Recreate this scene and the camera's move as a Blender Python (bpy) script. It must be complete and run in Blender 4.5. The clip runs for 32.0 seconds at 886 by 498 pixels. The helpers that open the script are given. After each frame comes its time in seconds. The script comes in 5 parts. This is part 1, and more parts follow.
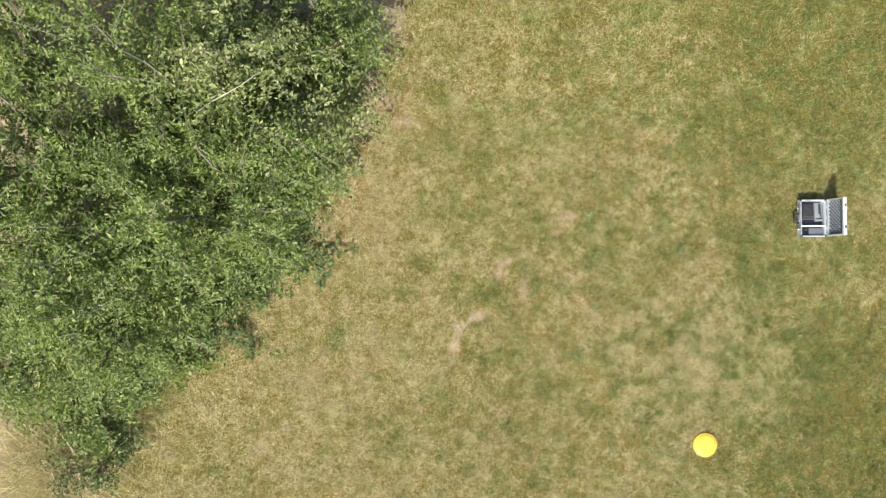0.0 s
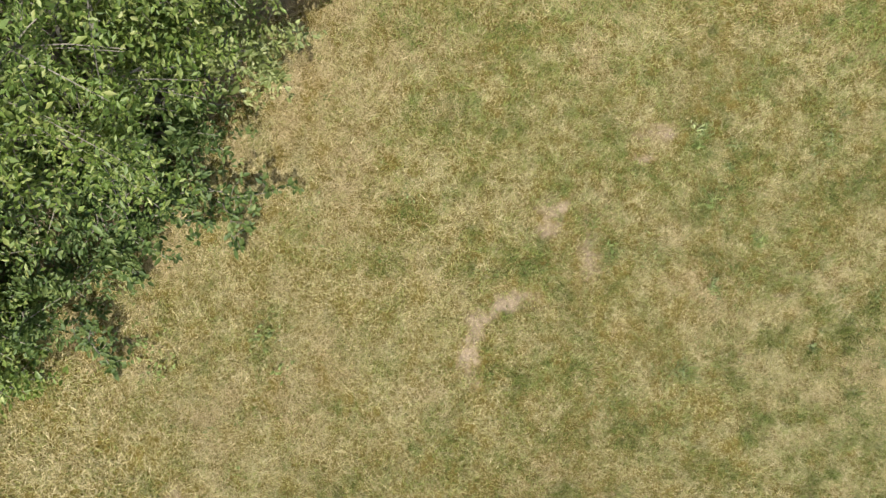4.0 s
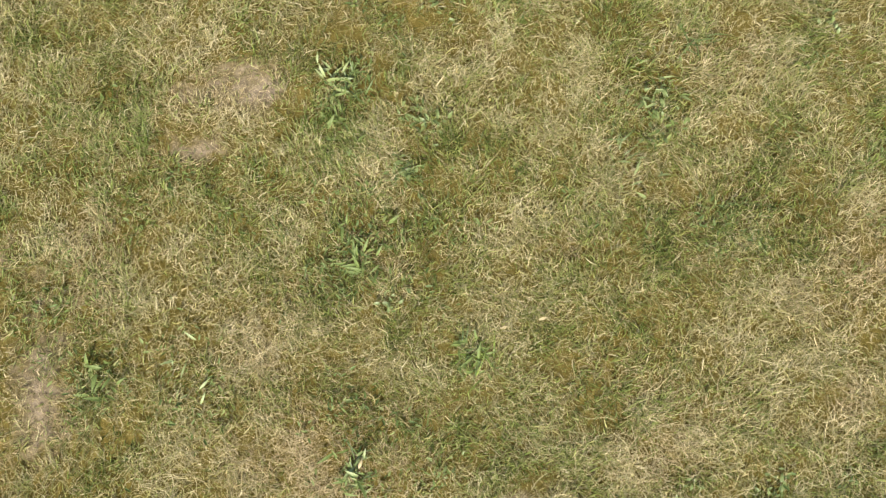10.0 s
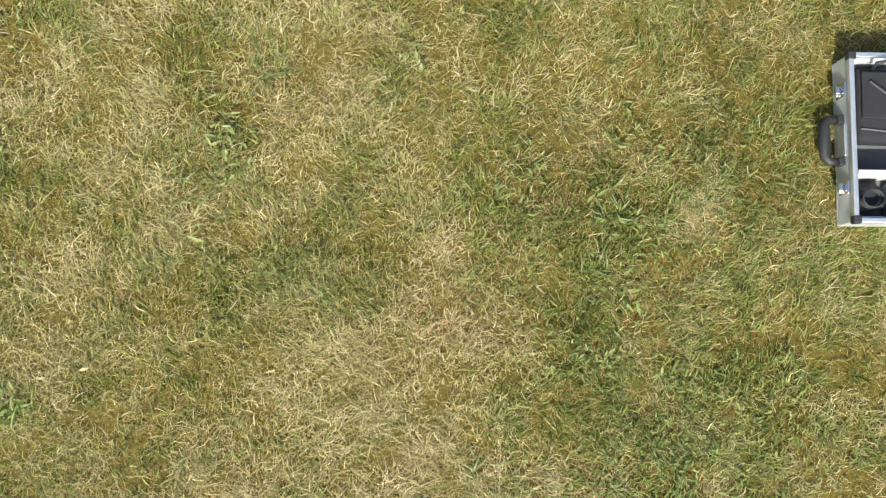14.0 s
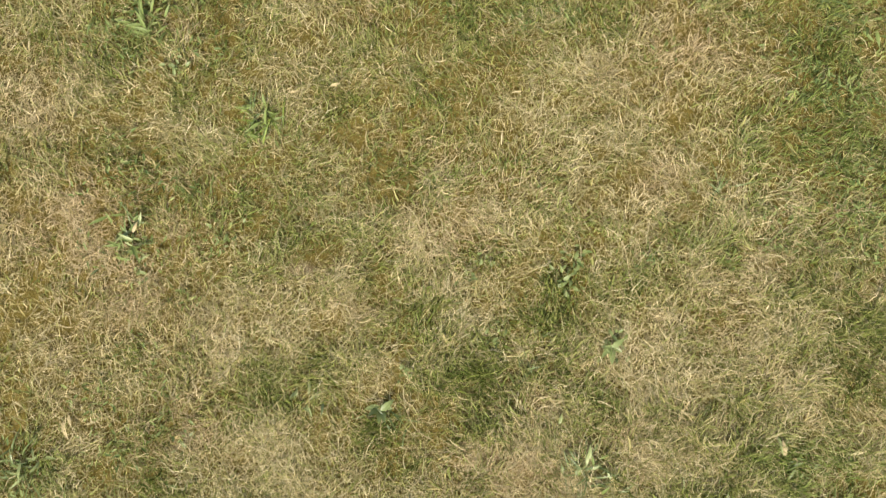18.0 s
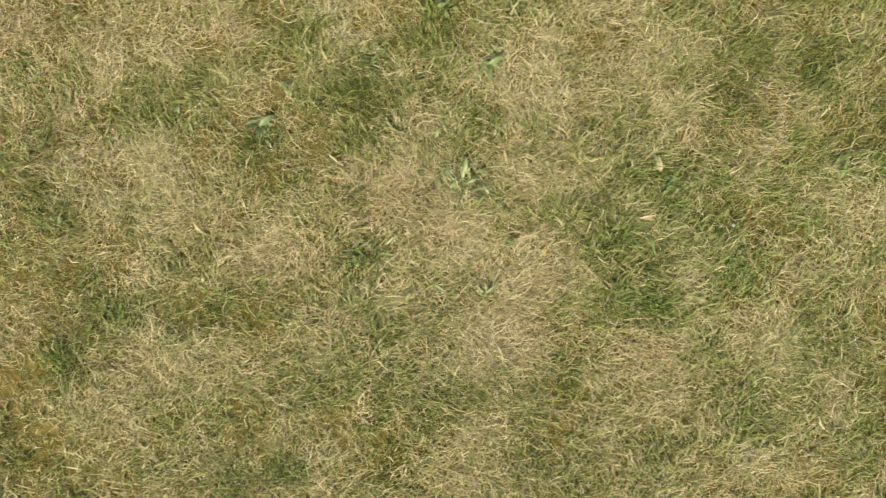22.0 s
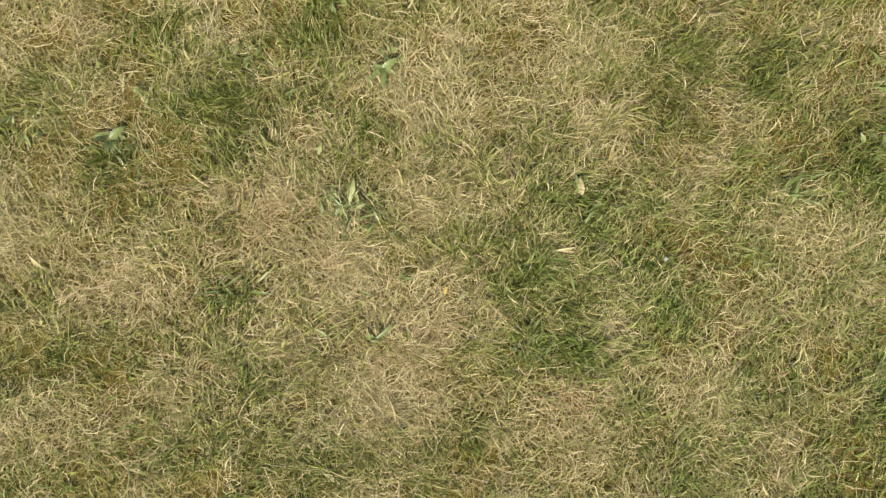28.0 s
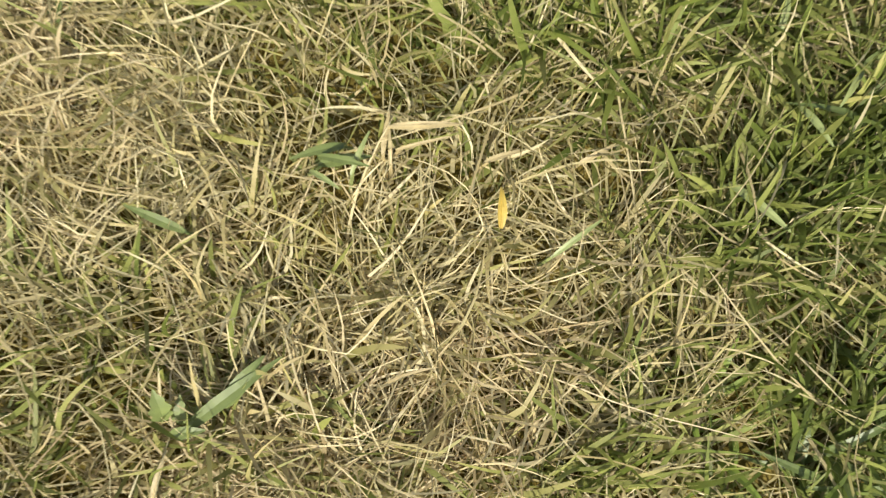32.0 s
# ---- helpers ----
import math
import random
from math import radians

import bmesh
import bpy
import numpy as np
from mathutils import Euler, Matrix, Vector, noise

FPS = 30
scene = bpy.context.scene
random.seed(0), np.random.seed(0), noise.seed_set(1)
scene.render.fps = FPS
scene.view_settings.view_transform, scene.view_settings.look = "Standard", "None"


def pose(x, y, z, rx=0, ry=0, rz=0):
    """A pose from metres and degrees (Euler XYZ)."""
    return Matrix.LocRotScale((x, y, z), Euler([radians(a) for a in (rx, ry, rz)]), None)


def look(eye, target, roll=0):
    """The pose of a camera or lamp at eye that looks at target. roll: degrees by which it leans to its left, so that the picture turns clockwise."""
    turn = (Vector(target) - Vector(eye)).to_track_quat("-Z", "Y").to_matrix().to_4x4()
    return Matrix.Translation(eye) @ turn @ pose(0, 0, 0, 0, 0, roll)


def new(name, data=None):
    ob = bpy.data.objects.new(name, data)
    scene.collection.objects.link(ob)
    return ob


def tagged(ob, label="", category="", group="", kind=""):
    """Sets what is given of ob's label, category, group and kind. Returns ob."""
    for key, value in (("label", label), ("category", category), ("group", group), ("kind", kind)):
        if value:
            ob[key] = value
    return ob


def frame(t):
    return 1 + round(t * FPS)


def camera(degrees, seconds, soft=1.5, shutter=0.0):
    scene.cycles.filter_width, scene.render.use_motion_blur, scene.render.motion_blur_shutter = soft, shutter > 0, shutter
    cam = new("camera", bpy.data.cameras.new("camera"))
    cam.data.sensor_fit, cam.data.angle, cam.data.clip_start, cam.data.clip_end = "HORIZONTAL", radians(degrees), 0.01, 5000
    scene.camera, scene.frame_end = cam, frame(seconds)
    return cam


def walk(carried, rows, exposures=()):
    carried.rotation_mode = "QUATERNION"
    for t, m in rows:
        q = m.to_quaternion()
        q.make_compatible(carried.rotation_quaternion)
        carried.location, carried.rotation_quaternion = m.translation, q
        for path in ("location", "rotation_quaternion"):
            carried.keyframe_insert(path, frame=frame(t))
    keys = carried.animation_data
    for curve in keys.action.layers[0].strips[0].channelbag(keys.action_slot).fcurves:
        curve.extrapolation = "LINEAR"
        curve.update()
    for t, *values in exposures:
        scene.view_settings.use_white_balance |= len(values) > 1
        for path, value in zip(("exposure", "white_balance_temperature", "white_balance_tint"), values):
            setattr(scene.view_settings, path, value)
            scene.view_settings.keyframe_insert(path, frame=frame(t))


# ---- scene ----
cam = camera(55.0, 32.0, soft=1.3, shutter=0.16)

# seconds, place, turn in degrees
PATH = [
    (0, -1.078, 0.300, 9.356, 1.14, -2.91, 0.27),
    (0.5, -0.969, 0.313, 8.930, 0.71, -2.42, 0.33),
    (1, -0.920, 0.220, 8.462, 1.10, -2.30, 0.35),
    (1.5, -0.839, 0.196, 8.006, 1.08, -2.04, 0.28),
    (2, -0.740, 0.162, 7.506, 1.24, -1.63, 0.20),
    (2.5, -0.667, 0.079, 6.971, 1.62, -1.19, 0.66),
    (4.5, -0.756, -0.419, 4.984, 5.22, -1.09, -0.04),
    (5, -0.696, -0.397, 4.674, 4.54, -1.10, -0.31),
    (5.5, -0.438, -0.367, 4.539, 4.19, -0.54, -0.13),
    (6, 0.005, -0.332, 4.383, 4.33, 0.06, -0.04),
    (6.5, 0.506, -0.238, 4.181, 4.33, 0.94, 0.06),
    (7, 0.874, -0.173, 3.930, 4.82, 0.98, 0.31),
    (7.5, 1.180, -0.068, 3.660, 4.80, 0.85, 0.45),
    (8, 1.342, 0.015, 3.360, 5.08, 0.40, 0.04),
    (8.5, 1.455, 0.088, 3.070, 5.71, 0.10, 0.44),
    (9, 1.443, 0.152, 2.787, 5.94, 0.05, 0.33),
    (9.5, 1.370, 0.166, 2.447, 6.31, -0.05, 0.24),
    (10, 1.296, 0.200, 2.193, 5.97, -0.32, 0.61),
    (10.5, 1.186, 0.167, 2.125, 5.94, -0.40, 0.84),
    (11, 1.097, 0.142, 2.153, 5.97, -0.03, 0.85),
    (11.5, 1.345, 0.161, 2.156, 6.12, 0.34, 1.11),
    (12, 1.679, 0.169, 2.134, 6.84, 0.13, 1.07),
    (12.5, 1.783, 0.229, 2.104, 6.17, 0.14, 1.37),
    (13, 2.094, 0.283, 2.080, 6.75, 0.16, 1.53),
    (13.5, 2.383, 0.363, 2.092, 5.38, -0.60, 1.51),
    (15.5, 2.231, 0.310, 2.070, 6.52, -1.19, 1.36),
    (16, 2.112, 0.164, 2.084, 6.32, -1.03, 1.51),
    (16.5, 2.022, -0.064, 2.051, 5.74, -0.96, 1.80),
    (17, 1.933, -0.131, 2.051, 5.54, -0.92, 1.72),
    (17.5, 1.859, -0.183, 2.058, 5.42, -1.00, 2.07),
    (18, 1.816, -0.328, 2.041, 5.45, -0.82, 2.29),
    (18.5, 1.806, -0.517, 2.021, 5.43, -0.68, 2.35),
    (19, 1.823, -0.589, 2.008, 5.78, -0.62, 2.10),
    (19.5, 1.806, -0.646, 2.007, 5.95, -0.69, 2.44),
    (20, 1.815, -0.836, 1.999, 6.16, -0.92, 2.37),
    (20.5, 1.864, -0.973, 2.001, 5.80, -0.62, 2.40),
    (21, 1.880, -1.002, 2.015, 6.01, -0.55, 2.45),
    (21.5, 1.905, -0.995, 2.009, 5.75, -0.59, 2.74),
    (22, 2.153, -0.967, 2.002, 5.02, -0.20, 2.62),
    (22.5, 2.454, -0.937, 2.005, 5.47, -0.41, 3.08),
    (23, 2.713, -0.898, 2.025, 6.21, -0.55, 2.96),
    (23.5, 2.914, -0.830, 2.067, 6.31, -1.33, 3.12),
    (24, 2.958, -0.777, 2.104, 5.34, -1.36, 2.81),
    (24.5, 2.937, -0.767, 2.124, 4.69, -1.35, 3.15),
    (25, 2.887, -0.785, 2.120, 4.34, -1.46, 3.29),
    (25.5, 2.628, -0.825, 2.114, 4.34, -1.62, 2.79),
    (26, 2.520, -0.878, 2.099, 5.65, -1.55, 2.58),
    (26.5, 2.391, -0.909, 2.101, 6.47, -1.20, 2.66),
    (28.5, 2.339, -0.785, 1.530, 3.25, -1.61, 2.62),
    (29, 2.339, -0.767, 1.367, 3.49, -1.48, 2.60),
    (29.5, 2.327, -0.766, 1.202, 3.88, -1.63, 2.83),
    (30, 2.320, -0.775, 1.038, 4.29, -1.51, 2.85),
    (30.5, 2.310, -0.795, 0.872, 4.87, -1.46, 2.60),
    (31, 2.320, -0.816, 0.715, 5.54, -1.14, 2.80),
    (31.5, 2.342, -0.842, 0.562, 6.17, -0.75, 2.62),
    (32, 2.348, -0.850, 0.415, 5.87, -2.45, 3.08),
]
walk(cam, [(t, pose(*p)) for t, *p in PATH], exposures=[
    (0, 1.07, 6450, 7), (1, 1.01, 6450, 7), (5, 0.87, 6450, 7), (9, 0.76, 6450, 7), (12, 0.80, 6450, 5.5), (13, 0.90, 6550, 6), (13.6, 0.93, 6550, 6), (15.5, 0.82, 6600, 8), (17, 0.74, 6700, 9),
    (19, 0.72, 6750, 9), (21, 0.68, 6800, 8.5), (23, 0.68, 6750, 5.5), (25, 0.60, 6750, 6), (27, 0.62, 6800, 8), (29, 0.60, 6850, 9), (31, 0.54, 6800, 7), (32, 0.52, 6750, 5.5)])

# ---- light ----
SUN_ELEVATION, SUN_AZIMUTH = 46.0, 190.0      # azimuth clockwise from +y
world = bpy.data.worlds.new("sky")
scene.world = world
world.use_nodes = True
wn = world.node_tree.nodes
sky = wn.new("ShaderNodeTexSky")
sky.sky_type = "NISHITA"
sky.sun_disc = False
sky.dust_density, sky.ozone_density = 3.0, 0.7
sky.sun_elevation, sky.sun_rotation = radians(SUN_ELEVATION), radians(SUN_AZIMUTH)
world.node_tree.links.new(sky.outputs["Color"], wn["Background"].inputs["Color"])
wn["Background"].inputs["Strength"].default_value = 0.12

sun = new("sun", bpy.data.lights.new("sun", "SUN"))
sun.data.energy, sun.data.angle, sun.data.color = 4.6, radians(0.53), (1.0, 0.965, 0.90)
_e, _a = radians(SUN_ELEVATION), radians(SUN_AZIMUTH)
sun.matrix_world = look((30 * math.cos(_e) * math.sin(_a), 30 * math.cos(_e) * math.cos(_a), 30 * math.sin(_e)), (0, 0, 0))


# ---- materials ----
class Mat:
    """A node material with a principled shader and short ways to add nodes."""

    def __init__(self, name, rough=0.6, metal=0.0, spec=0.5):
        self.mat = bpy.data.materials.new(name)
        self.mat.use_nodes = True
        self.nodes, self.links = self.mat.node_tree.nodes, self.mat.node_tree.links
        self.bsdf = self.nodes["Principled BSDF"]
        self.out = self.nodes["Material Output"]
        self.bsdf.inputs["Roughness"].default_value = rough
        self.bsdf.inputs["Metallic"].default_value = metal
        self.bsdf.inputs["Specular IOR Level"].default_value = spec
        self.place = self.nodes.new("ShaderNodeTexCoord").outputs["Object"]

    def noise(self, scale, detail=4.0, rough=0.55, place=None):
        n = self.nodes.new("ShaderNodeTexNoise")
        n.inputs["Scale"].default_value, n.inputs["Detail"].default_value = scale, detail
        n.inputs["Roughness"].default_value = rough
        self.links.new(place or self.place, n.inputs["Vector"])
        return n.outputs["Fac"]

    def ramp(self, fac, stops):
        n = self.nodes.new("ShaderNodeValToRGB")
        r = n.color_ramp
        while len(r.elements) < len(stops):
            r.elements.new(0.5)
        for e, (p, c) in zip(r.elements, stops):
            e.position, e.color = p, (*c, 1) if len(c) == 3 else c
        self.links.new(fac, n.inputs["Fac"])
        return n.outputs["Color"]

    def mix(self, fac, a, b, blend="MIX"):
        n = self.nodes.new("ShaderNodeMix")
        n.data_type, n.blend_type = "RGBA", blend
        for sock, v in ((n.inputs[0], fac), (n.inputs[6], a), (n.inputs[7], b)):
            if isinstance(v, (int, float)):
                sock.default_value = v
            elif isinstance(v, tuple):
                sock.default_value = (*v, 1)
            else:
                self.links.new(v, sock)
        return n.outputs[2]

    def math(self, op, a, b=0.0, clamp=False):
        n = self.nodes.new("ShaderNodeMath")
        n.operation, n.use_clamp = op, clamp
        for sock, v in ((n.inputs[0], a), (n.inputs[1], b)):
            if isinstance(v, (int, float)):
                sock.default_value = v
            else:
                self.links.new(v, sock)
        return n.outputs[0]

    def island(self):
        return self.nodes.new("ShaderNodeNewGeometry").outputs["Random Per Island"]

    def value(self, name):
        n = self.nodes.new("ShaderNodeAttribute")
        n.attribute_name = name
        return n.outputs["Fac"]

    def colour(self, c):
        if isinstance(c, tuple):
            self.bsdf.inputs["Base Color"].default_value = (*c, 1)
        else:
            self.links.new(c, self.bsdf.inputs["Base Color"])
        return self

    def rough(self, r):
        self.links.new(r, self.bsdf.inputs["Roughness"])
        return self

    def bump(self, height, strength=0.3, distance=0.002):
        n = self.nodes.new("ShaderNodeBump")
        n.inputs["Strength"].default_value, n.inputs["Distance"].default_value = strength, distance
        self.links.new(height, n.inputs["Height"])
        self.links.new(n.outputs["Normal"], self.bsdf.inputs["Normal"])
        return self

    def through_light(self, share, colour):
        """Lets a share of the light pass, as a thin leaf does."""
        t = self.nodes.new("ShaderNodeBsdfTranslucent")
        self.links.new(colour, t.inputs["Color"])
        m = self.nodes.new("ShaderNodeMixShader")
        m.inputs[0].default_value = share
        self.links.new(self.bsdf.outputs[0], m.inputs[1])
        self.links.new(t.outputs[0], m.inputs[2])
        self.links.new(m.outputs[0], self.out.inputs["Surface"])
        return self


def grass_material():
    m = Mat("grass_blades", 0.55, 0, 0.35)
    isl = m.island()
    tone = m.math("ADD", m.value("dry"), m.math("MULTIPLY", m.math("SUBTRACT", isl, 0.5), 0.16))
    tone = m.math("ADD", tone, m.math("MULTIPLY", m.math("SUBTRACT", m.value("along"), 0.45), 0.16), True)
    base = m.ramp(tone, [(0.0, (0.088, 0.120, 0.020)), (0.20, (0.172, 0.206, 0.043)), (0.40, (0.278, 0.288, 0.087)),
                         (0.60, (0.384, 0.328, 0.148)), (0.80, (0.532, 0.452, 0.250)), (1.0, (0.710, 0.626, 0.400))])
    hue = m.ramp(m.math("FRACT", m.math("MULTIPLY", isl, 37.3)), [(0.0, (0.58, 0.57, 0.50)), (0.30, (0.86, 0.87, 0.83)), (0.80, (1.12, 1.11, 1.09)), (1.0, (1.32, 1.26, 1.22))])
    c = m.mix(1.0, base, hue, "MULTIPLY")
    grain = m.ramp(m.noise(90, 3), [(0.3, (0.85, 0.85, 0.82)), (0.7, (1.1, 1.1, 1.1))])
    c = m.mix(1.0, c, grain, "MULTIPLY")
    blue = m.mix(m.value("blue"), c, m.mix(1.0, c, (1.05, 1.12, 1.16), "MULTIPLY"))
    blue = m.mix(m.value("rust"), blue, m.mix(0.65, blue, (0.510, 0.364, 0.222)))
    return m.colour(blue).through_light(0.40, blue).mat


def soil_material():
    m = Mat("soil_and_thatch", 0.95, 0, 0.1)
    n1, n2, n3 = m.noise(3.0, 5), m.noise(45, 6, 0.7), m.noise(260, 4, 0.7)
    thatch = m.ramp(n2, [(0.25, (0.052, 0.040, 0.008)), (0.5, (0.104, 0.080, 0.018)), (0.75, (0.190, 0.148, 0.046))])
    earth = m.ramp(n2, [(0.3, (0.130, 0.100, 0.066)), (0.55, (0.265, 0.206, 0.140)), (0.75, (0.39, 0.312, 0.220))])
    ragged = m.math("ADD", m.math("MULTIPLY", m.value("bare"), 1.9), m.math("SUBTRACT", m.math("MULTIPLY", m.noise(28, 5, 0.7), 2.6), 1.95), True)
    c = m.mix(ragged, thatch, earth)
    c = m.mix(1.0, c, m.ramp(n1, [(0.3, (0.85, 0.85, 0.85)), (0.7, (1.1, 1.08, 1.05))]), "MULTIPLY")
    c = m.mix(0.5, c, m.mix(1.0, c, m.ramp(n3, [(0.35, (0.6, 0.6, 0.6)), (0.65, (1.35, 1.3, 1.25))]), "MULTIPLY"))
    far = m.ramp(m.noise(0.9, 12, 0.75), [(0.3, (0.100, 0.100, 0.037)), (0.7, (0.160, 0.140, 0.062))])
    c = m.mix(m.value("far"), c, far)
    return m.colour(c).bump(m.mix(0.5, n2, n3), 0.7, 0.006).mat


def leaf_material(name, dark, mid, light, share=0.25, gloss=0.42):
    m = Mat(name, gloss, 0, 0.45)
    c = m.ramp(m.island(), [(0.0, dark), (0.5, mid), (0.92, light), (1.0, (light[0] * 1.25, light[1] * 1.15, light[2] * 1.3))])
    c = m.mix(1.0, c, m.ramp(m.noise(2.2, 3), [(0.3, (0.8, 0.85, 0.8)), (0.7, (1.15, 1.1, 1.0))]), "MULTIPLY")
    c = m.mix(1.0, c, m.ramp(m.noise(140, 3), [(0.3, (0.85, 0.85, 0.85)), (0.7, (1.12, 1.12, 1.1))]), "MULTIPLY")
    return m.colour(c).through_light(share, c).mat


def bark_material():
    m = Mat("shrub_bark", 0.85, 0, 0.2)
    n = m.noise(40, 6, 0.7)
    return m.colour(m.ramp(n, [(0.3, (0.08, 0.07, 0.055)), (0.55, (0.17, 0.15, 0.12)), (0.75, (0.29, 0.265, 0.22))])).bump(n, 0.6, 0.004).mat


def plain_material(name, c, rough=0.5, metal=0.0, grain=60, spread=0.12, bump=0.15, spec=0.5):
    m = Mat(name, rough, metal, spec)
    n, w = m.noise(grain, 5, 0.65), m.noise(grain / 9, 3)
    lo, hi = tuple(v * (1 - spread) for v in c), tuple(min(1, v * (1 + spread)) for v in c)
    col = m.mix(1.0, m.ramp(n, [(0.3, lo), (0.7, hi)]), m.ramp(w, [(0.3, (0.9, 0.9, 0.9)), (0.7, (1.06, 1.06, 1.06))]), "MULTIPLY")
    m.rough(m.math("ADD", m.math("MULTIPLY", m.math("SUBTRACT", n, 0.5), 0.25), rough, True))
    return m.colour(col).bump(n, bump, 0.001).mat


GRASS, SOIL, BARK = grass_material(), soil_material(), bark_material()
SHRUB_LEAF = leaf_material("shrub_leaves", (0.078, 0.128, 0.024), (0.146, 0.208, 0.041), (0.252, 0.292, 0.092), 0.46, 0.5)
OLIVE_LEAF = leaf_material("olive_shrub_leaves", (0.118, 0.150, 0.042), (0.205, 0.238, 0.076), (0.330, 0.355, 0.160), 0.42, 0.5)
BRAMBLE_LEAF = leaf_material("bramble_leaves", (0.044, 0.078, 0.018), (0.078, 0.123, 0.028), (0.140, 0.180, 0.053), 0.38, 0.6)
WEED_LEAF = leaf_material("weed_leaves", (0.098, 0.135, 0.042), (0.160, 0.198, 0.068), (0.245, 0.280, 0.105))
LAWN_LEAF = leaf_material("lawn_weed_leaves", (0.092, 0.135, 0.034), (0.155, 0.202, 0.054), (0.225, 0.262, 0.084), 0.3, 0.6)
PALE_LEAF = plain_material("dry_pale_leaf", (0.34, 0.27, 0.13), 0.6, 0, 120, 0.2)
BLEACHED_WOOD = plain_material("bleached_wood", (0.30, 0.27, 0.23), 0.7, 0, 90, 0.2)
YELLOW_LEAF = plain_material("yellowed_leaf", (0.42, 0.30, 0.06), 0.5, 0, 120, 0.2)
PALE_GREEN_LEAF = plain_material("pale_green_blade", (0.21, 0.24, 0.085), 0.5, 0, 120, 0.15)
GRASS_LIGHT = leaf_material("light_grass", (0.14, 0.20, 0.035), (0.22, 0.28, 0.05), (0.33, 0.36, 0.09))
PETAL = plain_material("white_petals", (0.42, 0.42, 0.34), 0.6, 0, 200, 0.08)
ALUMINIUM = plain_material("brushed_aluminium", (0.74, 0.76, 0.78), 0.34, 0.85, 220, 0.06, 0.1)
PANEL = plain_material("silver_case_panel", (0.52, 0.55, 0.55), 0.38, 0.35, 180, 0.08, 0.25)
BLACK = plain_material("black_plastic", (0.014, 0.014, 0.016), 0.62, 0, 120, 0.2)
FOAM = plain_material("dark_grey_foam", (0.110, 0.112, 0.122), 0.95, 0, 300, 0.25, 0.6, 0.1)
EGG_FOAM = plain_material("grey_egg_crate_foam", (0.13, 0.134, 0.145), 0.95, 0, 300, 0.25, 0.4, 0.1)
LINER = plain_material("white_liner", (0.62, 0.64, 0.64), 0.4, 0.2, 140, 0.08, 0.1)
FABRIC = plain_material("black_fabric", (0.022, 0.022, 0.025), 0.9, 0, 260, 0.3, 0.6, 0.2)
GREY = plain_material("light_grey_plastic", (0.16, 0.165, 0.175), 0.45, 0, 80, 0.08)
WHITE = plain_material("white_plastic", (0.60, 0.60, 0.59), 0.4, 0, 80, 0.05)
CHROME = plain_material("chromed_steel", (0.80, 0.80, 0.82), 0.18, 1.0, 150, 0.05, 0.05)
YELLOW = plain_material("yellow_disc_plastic", (0.78, 0.45, 0.035), 0.38, 0, 70, 0.03, 0.05)


# ---- mesh helpers ----
def part(name, bm, material, parent=None, label="", smooth=False):
    me = bpy.data.meshes.new(name)
    bm.normal_update()
    bm.to_mesh(me)
    bm.free()
    me.materials.append(material)
    if smooth:
        me.polygons.foreach_set("use_smooth", [True] * len(me.polygons))
    ob = new(name, me)
    ob.parent = parent
    return tagged(ob, label) if label else ob


def thing(name, m, label, category, group="", kind=""):
    ob = new(name)
    ob.empty_display_size = 0.1
    ob.matrix_world = m
    return tagged(ob, label, category, group, kind)


def box(x0, x1, y0, y1, z0, z1, bevel=0.0, segments=2, bm=None):
    own = bmesh.new()
    bmesh.ops.create_cube(own, size=1.0)
    for v in own.verts:
        v.co = Vector(((x0, x1)[v.co.x > 0], (y0, y1)[v.co.y > 0], (z0, z1)[v.co.z > 0]))
    if bevel:
        bmesh.ops.bevel(own, geom=own.edges[:], offset=bevel, segments=segments, affect="EDGES", profile=0.5)
    return joined(own, bm)


def joined(own, bm):
    if bm is None:
        return own
    me = bpy.data.meshes.new("joined")
    own.to_mesh(me)
    own.free()
    bm.from_mesh(me)
    bpy.data.meshes.remove(me)
    return bm


def lathe(profile, sides=24, bm=None):
    """A turned body from (radius, z) pairs."""
    own = bmesh.new()
    rings = []
    for r, z in profile:
        if r < 1e-5:
            rings.append([own.verts.new((0, 0, z))])
        else:
            rings.append([own.verts.new((r * math.cos(a), r * math.sin(a), z)) for a in np.linspace(0, 2 * math.pi, sides, endpoint=False)])
    for a, b in zip(rings, rings[1:]):
        for i in range(sides):
            j = (i + 1) % sides
            loop = [a[i % len(a)], a[j % len(a)], b[j % len(b)], b[i % len(b)]]
            loop = [v for k, v in enumerate(loop) if v not in loop[:k]]
            if len(loop) > 2:
                own.faces.new(loop)
    return joined(own, bm)


def tube(points, radii, sides=6, bm=None):
    """A tapered tube along points."""
    own = bm if bm is not None else bmesh.new()
    pts = [Vector(p) for p in points]
    side = None
    rings = []
    for i, p in enumerate(pts):
        way = (pts[min(i + 1, len(pts) - 1)] - pts[max(i - 1, 0)]).normalized()
        if side is None or abs(side.dot(way)) > 0.95:
            side = way.orthogonal().normalized()
        u = (side - way * side.dot(way)).normalized()
        side, w = u, way.cross(u)
        rings.append([own.verts.new(p + float(radii[i]) * (u * math.cos(k * 2 * math.pi / sides) + w * math.sin(k * 2 * math.pi / sides))) for k in range(sides)])
    for a, b in zip(rings, rings[1:]):
        for k in range(sides):
            own.faces.new((a[k], a[(k + 1) % sides], b[(k + 1) % sides], b[k]))
    own.faces.new(rings[0][::-1])
    own.faces.new(rings[-1])
    return own


